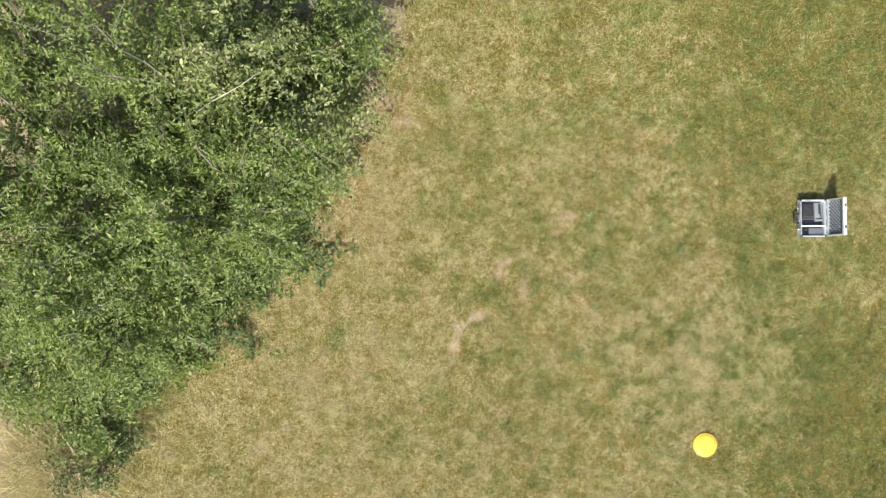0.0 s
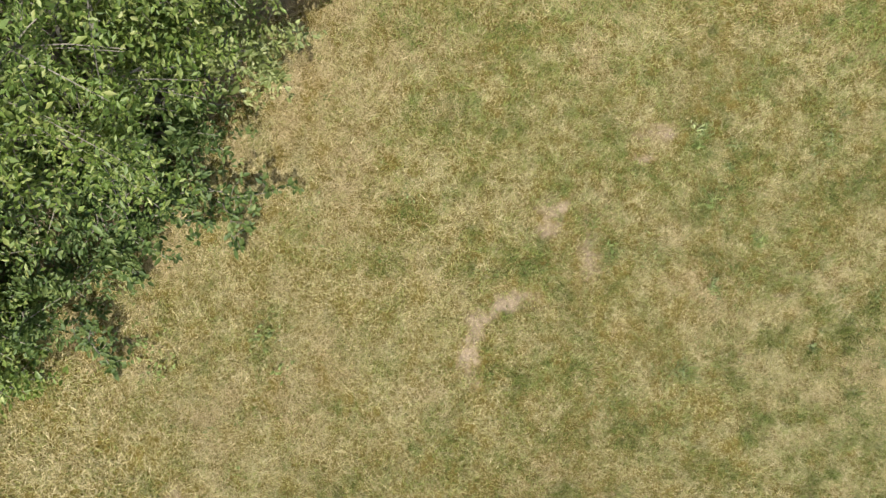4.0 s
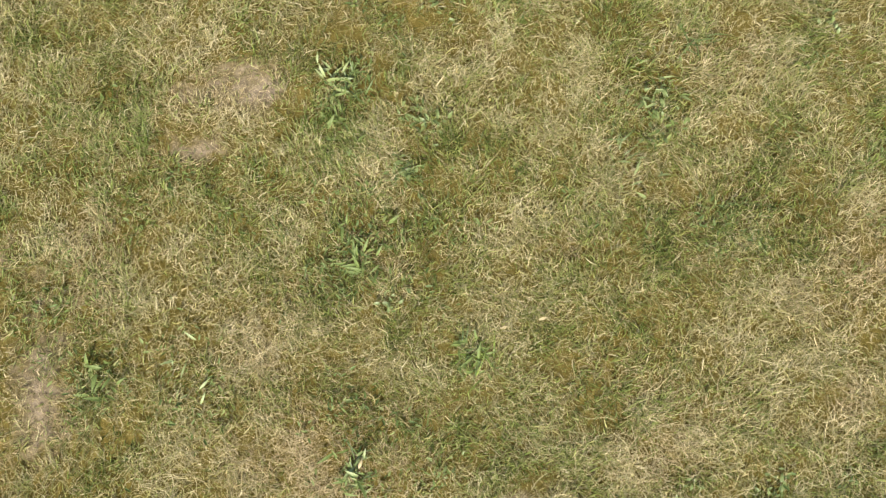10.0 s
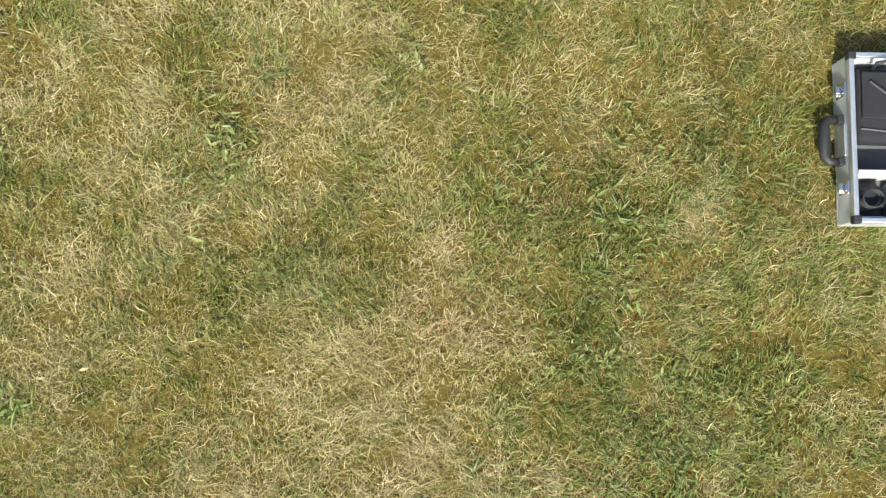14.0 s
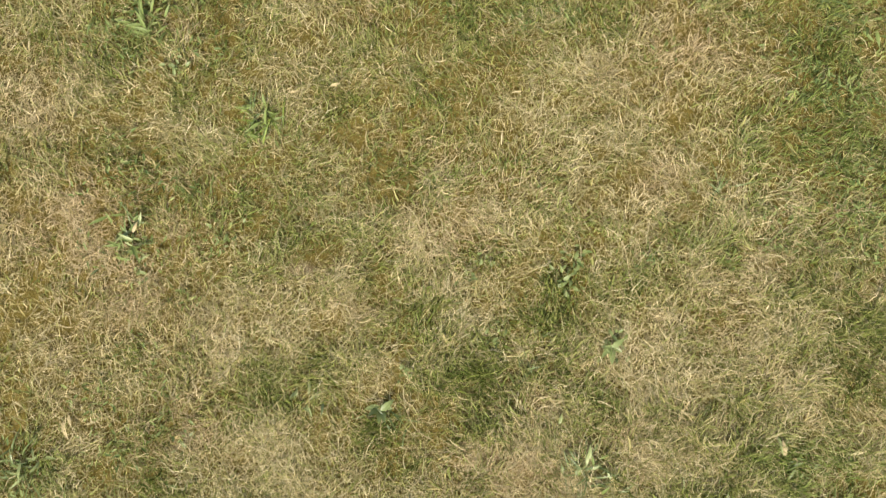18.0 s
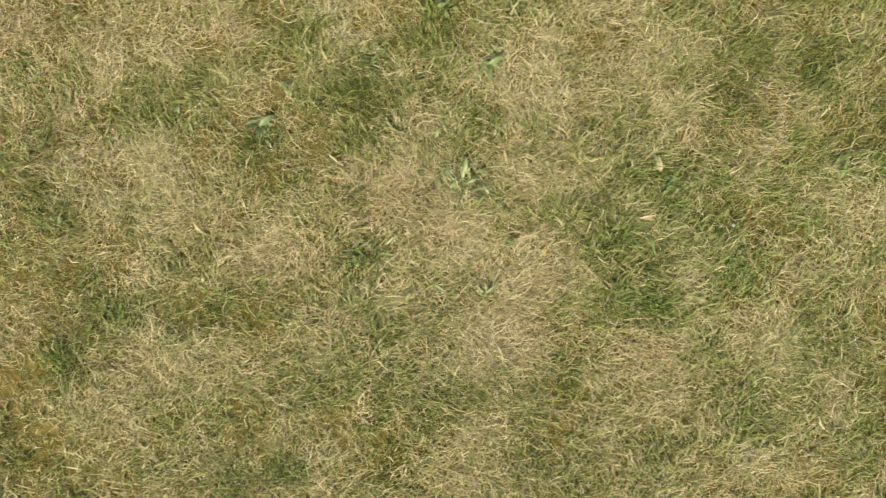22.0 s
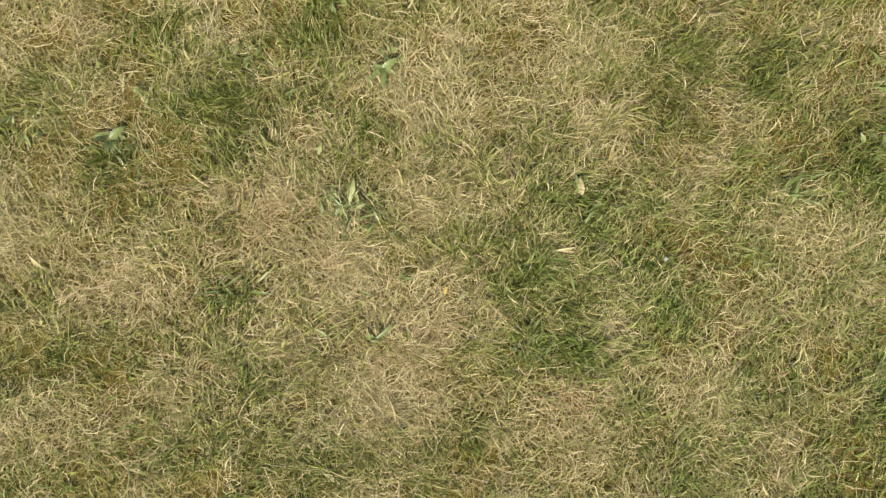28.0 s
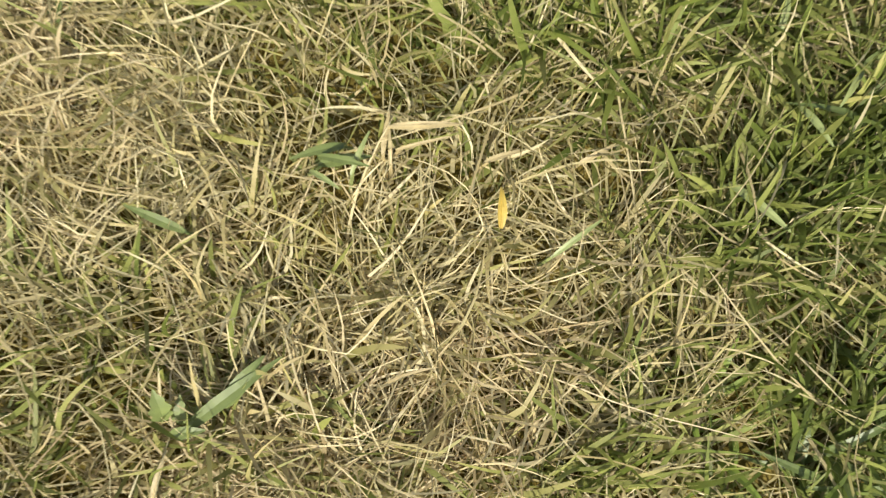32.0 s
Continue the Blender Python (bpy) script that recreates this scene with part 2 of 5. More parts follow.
def mesh_from_arrays(name, verts, quads, tris, material, values=()):
    """A mesh of many small pieces from numpy arrays."""
    me = bpy.data.meshes.new(name)
    nq, nt = len(quads), len(tris)
    me.vertices.add(len(verts))
    me.vertices.foreach_set("co", np.ascontiguousarray(verts, np.float32).ravel())
    me.loops.add(nq * 4 + nt * 3)
    me.loops.foreach_set("vertex_index", np.concatenate([np.ravel(quads), np.ravel(tris)]).astype(np.int32))
    me.polygons.add(nq + nt)
    me.polygons.foreach_set("loop_start", np.concatenate([np.arange(nq) * 4, nq * 4 + np.arange(nt) * 3]).astype(np.int32))
    me.polygons.foreach_set("loop_total", np.concatenate([np.full(nq, 4), np.full(nt, 3)]).astype(np.int32))
    for key, v in values:
        me.attributes.new(key, "FLOAT", "POINT").data.foreach_set("value", np.ascontiguousarray(v, np.float32))
    me.update()
    me.validate()
    me.materials.append(material)
    return me


# ---- the lawn's bare, lush, bleached and reddish patches: x, y, half width, half depth, strength ----
BARE = [
    (0.09, 0.27, 0.120, 0.126, 0.9),
    (0.26, 0.02, 0.088, 0.119, 0.8),
    (-0.23, -0.26, 0.187, 0.068, 0.9),
    (-0.42, -0.40, 0.081, 0.098, 0.9),
    (-0.46, -0.61, 0.067, 0.128, 0.9),
    (-0.45, -0.80, 0.093, 0.049, 0.8),
    (0.72, 0.86, 0.109, 0.052, 0.8),
    (0.74, 0.86, 0.092, 0.052, 1.0),
    (0.63, 0.68, 0.073, 0.037, 0.8),
    (0.24, 0.06, 0.064, 0.098, 0.9),
    (1.53, -0.18, 0.040, 0.022, 1.0),
    (1.53, -0.18, 0.038, 0.029, 1.0),
    (1.59, -0.31, 0.033, 0.024, 0.8),
    (1.03, 0.15, 0.030, 0.028, 0.5),
    (-0.28, -0.27, 0.133, 0.074, 0.7),
    (0.45, -0.43, 0.088, 0.061, 0.4),
    (1.77, -0.48, 0.030, 0.022, 0.6),
    (1.04, -0.87, 0.039, 0.021, 0.4),
    (-1.01, 1.89, 0.187, 0.087, 0.8),
    (-1.29, 2.64, 0.187, 0.137, 0.6),
]
BARE_B = [
    (-2.52, -1.66, 0.134, 0.159, 0.6),
    (-2.31, -1.45, 0.134, 0.086, 0.6),
    (-2.74, -0.59, 0.182, 0.098, 0.5),
    (-1.29, 2.16, 0.146, 0.113, 0.9),
    (-0.95, 1.91, 0.146, 0.062, 0.8),
    (-0.81, 1.83, 0.079, 0.051, 0.7),
    (-1.38, 2.81, 0.253, 0.091, 0.9),
    (-2.76, -0.60, 0.121, 0.078, 0.5),
    (-2.48, -1.70, 0.121, 0.066, 0.6),
]
GREEN = [
    (-0.23, -0.06, 0.156, 0.125, 0.9),
    (-0.19, -0.77, 0.185, 0.106, 0.7),
    (-1.76, -0.45, 0.117, 0.116, 0.9),
    (-1.05, 0.01, 0.155, 0.125, 0.6),
    (-0.86, 0.35, 0.087, 0.088, 0.8),
    (-0.62, -0.98, 0.092, 0.151, 0.5),
    (-2.08, -1.03, 0.182, 0.090, 0.5),
    (0.49, -0.89, 0.155, 0.092, 0.4),
    (-0.25, -0.02, 0.157, 0.143, 0.9),
    (2.91, 0.05, 0.154, 0.220, 0.8),
    (2.84, 0.63, 0.180, 0.136, 0.7),
    (0.66, 0.07, 0.089, 0.067, 0.6),
    (3.00, -0.30, 0.131, 0.259, 0.8),
    (1.07, 0.43, 0.124, 0.124, 1.0),
    (1.03, 0.79, 0.082, 0.098, 0.9),
    (1.24, 0.78, 0.047, 0.049, 1.0),
    (1.22, 0.63, 0.048, 0.027, 1.0),
    (1.85, 0.77, 0.090, 0.055, 0.9),
    (0.43, 0.04, 0.121, 0.078, 0.9),
    (0.67, 0.09, 0.052, 0.042, 0.7),
]
GREEN_B = [
    (2.02, 0.50, 0.118, 0.081, 0.6),
    (0.32, 0.23, 0.057, 0.052, 0.6),
    (0.59, 0.56, 0.089, 0.041, 0.5),
    (1.39, 0.14, 0.072, 0.040, 0.5),
    (2.80, 0.37, 0.151, 0.109, 0.9),
    (2.94, 0.68, 0.125, 0.155, 0.5),
    (3.00, 0.18, 0.190, 0.147, 0.6),
    (1.82, 0.71, 0.085, 0.064, 0.8),
    (1.87, 0.87, 0.078, 0.052, 0.8),
    (1.04, 0.45, 0.069, 0.152, 0.8),
    (2.08, 0.59, 0.083, 0.051, 0.5),
    (1.10, 0.38, 0.069, 0.059, 1.0),
    (2.14, -0.20, 0.037, 0.040, 1.0),
    (2.38, -0.17, 0.095, 0.074, 0.5),
    (2.86, -0.34, 0.136, 0.092, 0.9),
    (1.13, -0.01, 0.074, 0.048, 0.6),
    (1.31, -0.11, 0.040, 0.027, 0.6),
    (2.08, -0.44, 0.161, 0.053, 0.8),
    (1.09, -0.16, 0.040, 0.040, 0.7),
    (1.96, -0.35, 0.136, 0.056, 0.8),
]
GREEN_C = [
    (1.53, -0.50, 0.080, 0.067, 0.6),
    (2.80, -0.22, 0.097, 0.126, 0.7),
    (1.42, -1.00, 0.058, 0.046, 0.7),
    (0.86, -0.70, 0.072, 0.040, 0.7),
    (1.31, -0.12, 0.032, 0.021, 1.0),
    (1.107, -0.364, 0.027, 0.062, 0.7),
    (2.14, -0.19, 0.033, 0.034, 0.9),
    (1.98, -0.81, 0.059, 0.021, 0.7),
    (2.19, -0.66, 0.060, 0.024, 0.6),
    (2.63, -0.60, 0.088, 0.065, 0.6),
    (2.55, -0.79, 0.088, 0.051, 0.9),
    (2.61, -0.91, 0.114, 0.032, 1.1),
    (3.34, -0.48, 0.150, 0.110, 0.8),
    (3.56, -0.88, 0.148, 0.079, 0.9),
    (3.71, -0.75, 0.081, 0.148, 1.0),
    (3.75, -1.16, 0.066, 0.046, 1.0),
    (1.94, -0.36, 0.062, 0.039, 0.6),
    (2.150, -0.204, 0.025, 0.039, 0.9),
    (2.20, -0.65, 0.074, 0.038, 0.7),
    (1.97, -0.82, 0.048, 0.024, 0.6),
]
GREEN_D = [
    (1.70, -0.52, 0.061, 0.050, 0.5),
    (2.38, -1.09, 0.037, 0.024, 0.6),
    (3.72, -0.19, 0.070, 0.086, 0.7),
]
STRAW = [
    (-1.69, -0.82, 0.275, 0.181, 0.7),
    (-0.77, -0.15, 0.187, 0.149, 0.7),
    (0.94, -0.47, 0.119, 0.118, 1.0),
    (0.62, -0.62, 0.149, 0.110, 0.7),
    (-1.71, 0.61, 0.250, 0.158, 0.9),
    (-2.26, 0.01, 0.308, 0.130, 0.9),
    (-2.61, -0.51, 0.243, 0.152, 0.6),
    (-1.36, -0.27, 0.247, 0.154, 0.5),
    (1.74, 0.59, 0.135, 0.082, 0.7),
    (0.91, -0.43, 0.106, 0.083, 0.9),
    (1.77, 0.57, 0.104, 0.067, 0.8),
    (1.10, 0.27, 0.055, 0.040, 0.8),
    (0.84, 0.25, 0.079, 0.052, 0.7),
    (2.31, 0.08, 0.072, 0.071, 0.6),
    (2.66, 0.99, 0.114, 0.081, 0.7),
    (1.77, 0.61, 0.067, 0.051, 0.8),
    (1.62, 0.50, 0.076, 0.050, 0.7),
    (1.76, 0.57, 0.056, 0.069, 0.9),
    (2.57, -0.05, 0.066, 0.065, 0.7),
    (2.53, -0.30, 0.088, 0.048, 0.6),
]
STRAW_B = [
    (0.89, -0.44, 0.080, 0.074, 1.0),
    (2.57, -0.30, 0.076, 0.062, 0.8),
    (2.19, -0.79, 0.146, 0.072, 1.0),
    (1.65, -0.76, 0.064, 0.037, 0.8),
    (2.03, -0.39, 0.052, 0.027, 0.9),
    (1.16, -1.00, 0.058, 0.046, 0.8),
    (2.27, -1.06, 0.105, 0.051, 0.5),
    (2.53, -0.37, 0.103, 0.091, 1.0),
    (2.34, -0.39, 0.076, 0.067, 0.7),
    (2.21, -0.77, 0.127, 0.073, 1.0),
    (2.31, -0.63, 0.074, 0.039, 0.8),
    (2.95, -0.40, 0.066, 0.039, 0.7),
    (3.39, -0.33, 0.050, 0.031, 0.8),
    (3.17, -0.85, 0.054, 0.037, 0.7),
    (2.66, -1.13, 0.066, 0.031, 0.7),
    (2.72, -0.16, 0.209, 0.071, 0.7),
    (3.07, -0.37, 0.083, 0.056, 0.5),
    (-1.97, -1.05, 0.490, 0.306, 0.6),
    (-1.49, -0.62, 0.370, 0.308, 0.5),
    (0.69, 1.38, 0.762, 0.566, 0.3),
]
STRAW_C = [
    (-0.13, 2.50, 0.505, 0.628, 0.4),
    (-3.37, -1.05, 0.362, 0.182, 0.6),
]
RUST = [
    (-1.53, 1.20, 0.201, 0.157, 1.0),
    (-1.31, 1.65, 0.146, 0.124, 0.9),
    (-1.84, 1.31, 0.223, 0.135, 0.7),
    (-1.18, 2.13, 0.169, 0.170, 0.6),
    (-1.74, -0.87, 0.222, 0.167, 0.6),
    (-1.60, -1.01, 0.167, 0.111, 0.6),
    (-3.69, -0.85, 0.164, 0.111, 0.7),
    (-1.50, 1.22, 0.268, 0.178, 0.9),
    (-1.30, 0.58, 0.157, 0.158, 0.6),
    (0.98, -0.03, 0.173, 0.172, 0.5),
    (1.00, -0.13, 0.155, 0.219, 0.8),
    (0.93, -0.09, 0.157, 0.076, 0.9),
    (1.40, 0.59, 0.071, 0.041, 0.7),
    (0.43, 0.48, 0.070, 0.041, 0.8),
    (2.04, 0.05, 0.087, 0.051, 0.6),
    (2.01, 0.97, 0.054, 0.053, 0.8),
    (2.22, 0.93, 0.048, 0.049, 0.7),
    (2.47, 0.37, 0.103, 0.038, 0.8),
    (1.98, 0.06, 0.102, 0.060, 0.6),
    (3.00, 0.51, 0.076, 0.062, 0.9),
]
RUST_B = [
    (2.33, 0.08, 0.062, 0.039, 1.0),
    (1.89, -0.10, 0.074, 0.060, 0.8),
    (2.16, -0.03, 0.049, 0.025, 0.8),
    (1.64, 0.44, 0.076, 0.040, 0.7),
    (2.60, 0.31, 0.076, 0.025, 0.7),
    (1.23, -0.59, 0.120, 0.067, 0.9),
    (2.07, -0.65, 0.051, 0.024, 0.9),
    (1.08, -0.39, 0.053, 0.041, 0.6),
    (3.62, -0.38, 0.083, 0.070, 0.5),
    (1.94, -0.65, 0.081, 0.049, 0.7),
    (2.67, -1.01, 0.073, 0.037, 1.0),
    (2.45, -1.16, 0.037, 0.023, 0.8),
    (-1.56, 1.05, 0.247, 0.248, 0.8),
    (-1.38, 1.61, 0.186, 0.249, 0.5),
]
CLOSE_GREEN = [
    (2.44, -0.91, 0.061, 0.027, 0.7),
    (2.23, -0.91, 0.032, 0.023, 0.7),
    (2.50, -0.68, 0.053, 0.044, 0.6),
    (2.19, -0.67, 0.096, 0.034, 0.9),
    (2.58, -0.72, 0.056, 0.028, 0.7),
    (2.63, -0.83, 0.042, 0.034, 1.0),
    (2.50, -0.92, 0.076, 0.024, 1.0),
    (1.99, -0.81, 0.031, 0.017, 0.7),
    (2.02, -0.48, 0.041, 0.025, 0.7),
    (1.94, -0.44, 0.049, 0.032, 0.5),
    (2.70, -0.61, 0.032, 0.020, 0.8),
    (2.83, -0.71, 0.050, 0.076, 0.6),
    (2.321, -0.761, 0.022, 0.014, 1.0),
    (2.569, -0.733, 0.023, 0.035, 1.4),
    (2.561, -0.851, 0.028, 0.044, 1.3),
    (2.50, -0.85, 0.048, 0.017, 0.8),
    (2.52, -0.88, 0.042, 0.014, 1.0),
    (2.170, -0.850, 0.021, 0.018, 0.8),
    (2.54, -0.78, 0.032, 0.014, 0.8),
    (2.19, -0.90, 0.053, 0.028, 1.4),
]
CLOSE_GREEN_B = [
    (2.248, -0.714, 0.030, 0.020, 0.6),
]
CLOSE_STRAW = [
    (2.40, -0.59, 0.078, 0.055, 1.0),
    (2.67, -0.83, 0.034, 0.023, 0.6),
    (2.38, -0.42, 0.128, 0.051, 0.9),
    (2.06, -0.63, 0.048, 0.031, 0.9),
    (2.17, -0.77, 0.116, 0.054, 0.9),
    (1.90, -0.62, 0.041, 0.027, 0.7),
    (2.44, -0.56, 0.056, 0.043, 0.7),
    (2.36, -0.83, 0.055, 0.034, 0.8),
    (2.20, -0.78, 0.035, 0.036, 0.3),
    (2.406, -0.715, 0.026, 0.032, 0.5),
    (2.39, -0.81, 0.033, 0.016, 0.3),
]
CLOSE_RUST = [
    (2.27, -0.92, 0.042, 0.018, 0.9),
    (2.38, -0.89, 0.038, 0.018, 0.8),
    (2.50, -0.69, 0.048, 0.039, 0.8),
    (2.34, -0.64, 0.038, 0.018, 1.0),
    (2.27, -0.55, 0.032, 0.026, 0.8),
    (2.68, -0.77, 0.032, 0.016, 0.8),
    (2.40, -0.85, 0.039, 0.012, 1.0),
    (2.35, -0.88, 0.047, 0.012, 1.0),
    (2.169, -0.731, 0.025, 0.019, 0.8),
    (2.520, -0.800, 0.026, 0.007, 0.9),
]

WORN = BARE + BARE_B
LUSH = GREEN + GREEN_B + GREEN_C + GREEN_D + CLOSE_GREEN + CLOSE_GREEN_B
BLEACHED = STRAW + STRAW_B + STRAW_C + CLOSE_STRAW
REDDISH = RUST + RUST_B + CLOSE_RUST


def lattice(ix, iy, seed):
    h = (ix * 374761393 + iy * 668265263 + seed * 974634541) & 0xFFFFFFFF
    h = ((h ^ (h >> 13)) * 1274126177) & 0xFFFFFFFF
    return ((h ^ (h >> 16)) & 0xFFFF) / 65535.0


def soft_noise(x, y, size, seed):
    """Smooth noise from 0 to 1 with patches of about that size in metres."""
    x, y = x / size + 500.0, y / size + 500.0
    ix, iy = np.floor(x).astype(np.int64), np.floor(y).astype(np.int64)
    fx, fy = x - ix, y - iy
    fx, fy = fx * fx * (3 - 2 * fx), fy * fy * (3 - 2 * fy)
    a = lattice(ix, iy, seed) * (1 - fx) + lattice(ix + 1, iy, seed) * fx
    b = lattice(ix, iy + 1, seed) * (1 - fx) + lattice(ix + 1, iy + 1, seed) * fx
    return a * (1 - fy) + b * fy


def patches(x, y, rows, grow=1.15, wander=0.10):
    nx = soft_noise(x, y, 0.13, 11) - 0.5 + 0.5 * (soft_noise(x, y, 0.035, 12) - 0.5)
    ny = soft_noise(x, y, 0.13, 13) - 0.5 + 0.5 * (soft_noise(x, y, 0.035, 14) - 0.5)
    total = np.zeros_like(x)
    for px, py, rx, ry, strength in rows:
        w = min(wander, 0.9 * max(rx, ry))
        d = ((x + w * nx - px) / (rx * grow)) ** 2 + ((y + w * ny - py) / (ry * grow)) ** 2
        near = d < 6
        total[near] = np.maximum(total[near], strength * np.exp(-d[near]))
    return total


def edge_of_shrubs(x, y):
    """How far, in metres, a place lies inside the strip under the shrubs."""
    n = 0.35 * (soft_noise(x, y, 0.5, 21) - 0.5) + 0.2 * (soft_noise(x, y, 0.16, 22) - 0.5)
    line = np.interp(y, [-3.2, -1.9, -1.4, -0.6, 0.0, 0.9, 1.6, 2.5, 4.0, 8.0], [-5.6, -4.6, -4.2, -3.3, -2.75, -2.05, -1.50, -0.98, -0.9, -0.9])
    return line - x + n


def lawn_state(x, y):
    """Dryness, bare earth, bluish tint and relative length of the grass at a place."""
    dry = 0.515 + 0.12 * (soft_noise(x, y, 0.75, 1) - 0.5) + 0.48 * (soft_noise(x, y, 0.16, 2) - 0.5) + 0.52 * (soft_noise(x, y, 0.07, 3) - 0.5) + 0.30 * (soft_noise(x, y, 0.032, 4) - 0.5)
    dry = dry - 0.13 * np.clip((x - 1.9) / 1.2, 0, 1) * (1 - 0.8 * np.clip((y + 0.45) / 0.4, 0, 1) * np.clip((1.6 - y) / 0.5, 0, 1)) - 0.30 * np.clip((x - 3.25) / 0.3, 0, 1) * np.clip((-0.1 - y) / 0.3, 0, 1) - 0.16 * np.clip((y - 1.0) / 1.0, 0, 1) + 0.14 * np.clip((-0.2 - x) / 1.2, 0, 1)
    dry = dry - 0.06 * np.clip((x - 1.4) / 0.8, 0, 1) * np.clip(np.abs(y - 0.2) - 1.2, 0, 1) - 0.12 * np.clip((x - 2.4) / 0.6, 0, 1) * np.clip((y + 0.1) / 0.4, 0, 1)
    lush = patches(x, y, LUSH)
    dry = dry + 0.34 * patches(x, y, BLEACHED) - 0.34 * lush
    worn = patches(x, y, WORN, 1.45, 0.07)
    bare = np.clip(worn * 1.18 - 0.12 + 0.9 * (soft_noise(x, y, 0.035, 5) - 0.5), 0, 1) * (worn > 0.12)
    bare = np.maximum(bare, 0.9 * np.clip(edge_of_shrubs(x, y) / 0.25, 0, 1))
    # the last term puts a slight haze towards +y into the green blades' colour
    blue = np.clip((soft_noise(x, y, 0.35, 6) - 0.50) * 3 + (soft_noise(x, y, 0.06, 7) - 0.5) + 0.7 * np.clip((x - 2.3) / 0.7, 0, 1) + 0.8 * np.clip(y - 0.9, 0, 1), 0, 1)
    tall = (0.80 + 0.4 * soft_noise(x, y, 0.12, 8)) * (0.55 + 0.45 * soft_noise(x, y, 0.07, 41) + 0.55 * soft_noise(x, y, 0.035, 45)) + 0.18 * lush
    rank = np.clip(1.2 + edge_of_shrubs(x, y) / 0.35, 0, 1)
    dry, tall, blue = dry + 0.14 * rank, tall * (1 + 0.35 * rank), blue * (1 - rank)
    return np.clip(dry, 0.03, 0.97), bare, blue, tall


def ground_height(x, y):
    near = np.clip(1 - (np.hypot(x, y) - 8) / 10, 0, 1)
    return near * (0.030 * (soft_noise(x, y, 1.1, 31) - 0.5) + 0.012 * (soft_noise(x, y, 0.2, 32) - 0.5))


def build_ground():
    fine = np.arange(-6.6, 6.01, 0.08)
    xs = np.concatenate([[-3000, -800, -200, -60, -25, -14, -9.5, -7.6], fine, [7, 9, 14, 25, 60, 200, 800, 3000]])
    fine_y = np.arange(-4.2, 6.01, 0.08)
    ys = np.concatenate([[-3000, -800, -200, -60, -25, -14, -9, -6, -5], fine_y, [7, 9, 14, 25, 60, 200, 800, 3000]])
    gx, gy = np.meshgrid(xs, ys)
    x, y = gx.ravel(), gy.ravel()
    z = ground_height(x, y)
    i = (np.arange(len(ys) - 1)[:, None] * len(xs) + np.arange(len(xs) - 1)[None]).ravel()
    quads = np.stack([i, i + 1, i + 1 + len(xs), i + len(xs)], 1)
    bare = lawn_state(x, y)[1]
    far = np.clip(np.maximum(np.abs(x + 0.3) - 5.4, np.abs(y - 0.9) - 4.2) / 1.5, 0, 1)
    me = mesh_from_arrays("ground", np.stack([x, y, z], 1), quads, np.zeros((0, 3)), SOIL, [("bare", bare), ("far", far)])
    me.polygons.foreach_set("use_smooth", [True] * len(me.polygons))
    tagged(new("ground", me), "dry lawn soil with thatch and worn bare patches", "ground", kind="structure")


def blades(name, label, rng, x, y, rows, length, width, lean, dry, blue, rise=0.0, phi=None, rust=None, curl=0.22):
    """Bent, tapering blades; rows cross-sections each, the last one a point."""
    n = len(x)
    phi = rng.uniform(0, 2 * np.pi, n) if phi is None else phi
    twist = rng.normal(0, 0.5, n)
    dx, dy = np.cos(phi), np.sin(phi)
    wx, wy, wz = -dy * np.cos(twist), dx * np.cos(twist), np.sin(twist)
    bend = rng.uniform(0.1, 0.9, n)
    swing, wave = rng.normal(0, 1, n) * curl, rng.normal(0, 0.28, n) * curl
    z0 = ground_height(x, y) - 0.003 + rise
    u = np.linspace(0, 1, rows)
    verts = np.zeros((n, 2 * rows - 1, 3), np.float32)
    for k, t in enumerate(u):
        along = length * (np.sin(lean) * t + 0.35 * bend * t * t)
        up = length * np.cos(lean) * (t - 0.6 * bend * t * t)
        side = length * (swing * t * t + wave * math.sin(math.pi * t))
        cx, cy, cz = x + dx * along - dy * side, y + dy * along + dx * side, z0 + up + 0.002 * t
        w = 0.5 * width * (1 - 0.25 * t - 0.3 * t * t)
        if k < rows - 1:
            for s, col in ((-1, 2 * k), (1, 2 * k + 1)):
                verts[:, col] = np.stack([cx + s * w * wx, cy + s * w * wy, cz + s * w * wz], 1)
        else:
            verts[:, 2 * k] = np.stack([cx, cy, cz], 1)
    m = 2 * rows - 1
    along = np.tile(np.append(np.repeat(u[:-1], 2), 1.0), n)
    base = (np.arange(n) * m)[:, None]
    quads = np.concatenate([base + np.array([[2 * k, 2 * k + 1, 2 * k + 3, 2 * k + 2]]) for k in range(rows - 2)]) if rows > 2 else np.zeros((0, 4))
    tris = base + np.array([[2 * rows - 4, 2 * rows - 3, 2 * rows - 2]])
    rust = np.zeros(n) if rust is None else rust
    me = mesh_from_arrays(name, verts.reshape(-1, 3), quads, tris, GRASS, [("dry", np.repeat(dry, m)), ("blue", np.repeat(blue, m)), ("rust", np.repeat(rust, m)), ("along", along)])
    return tagged(new(name, me), label, "grass", kind="stuff")


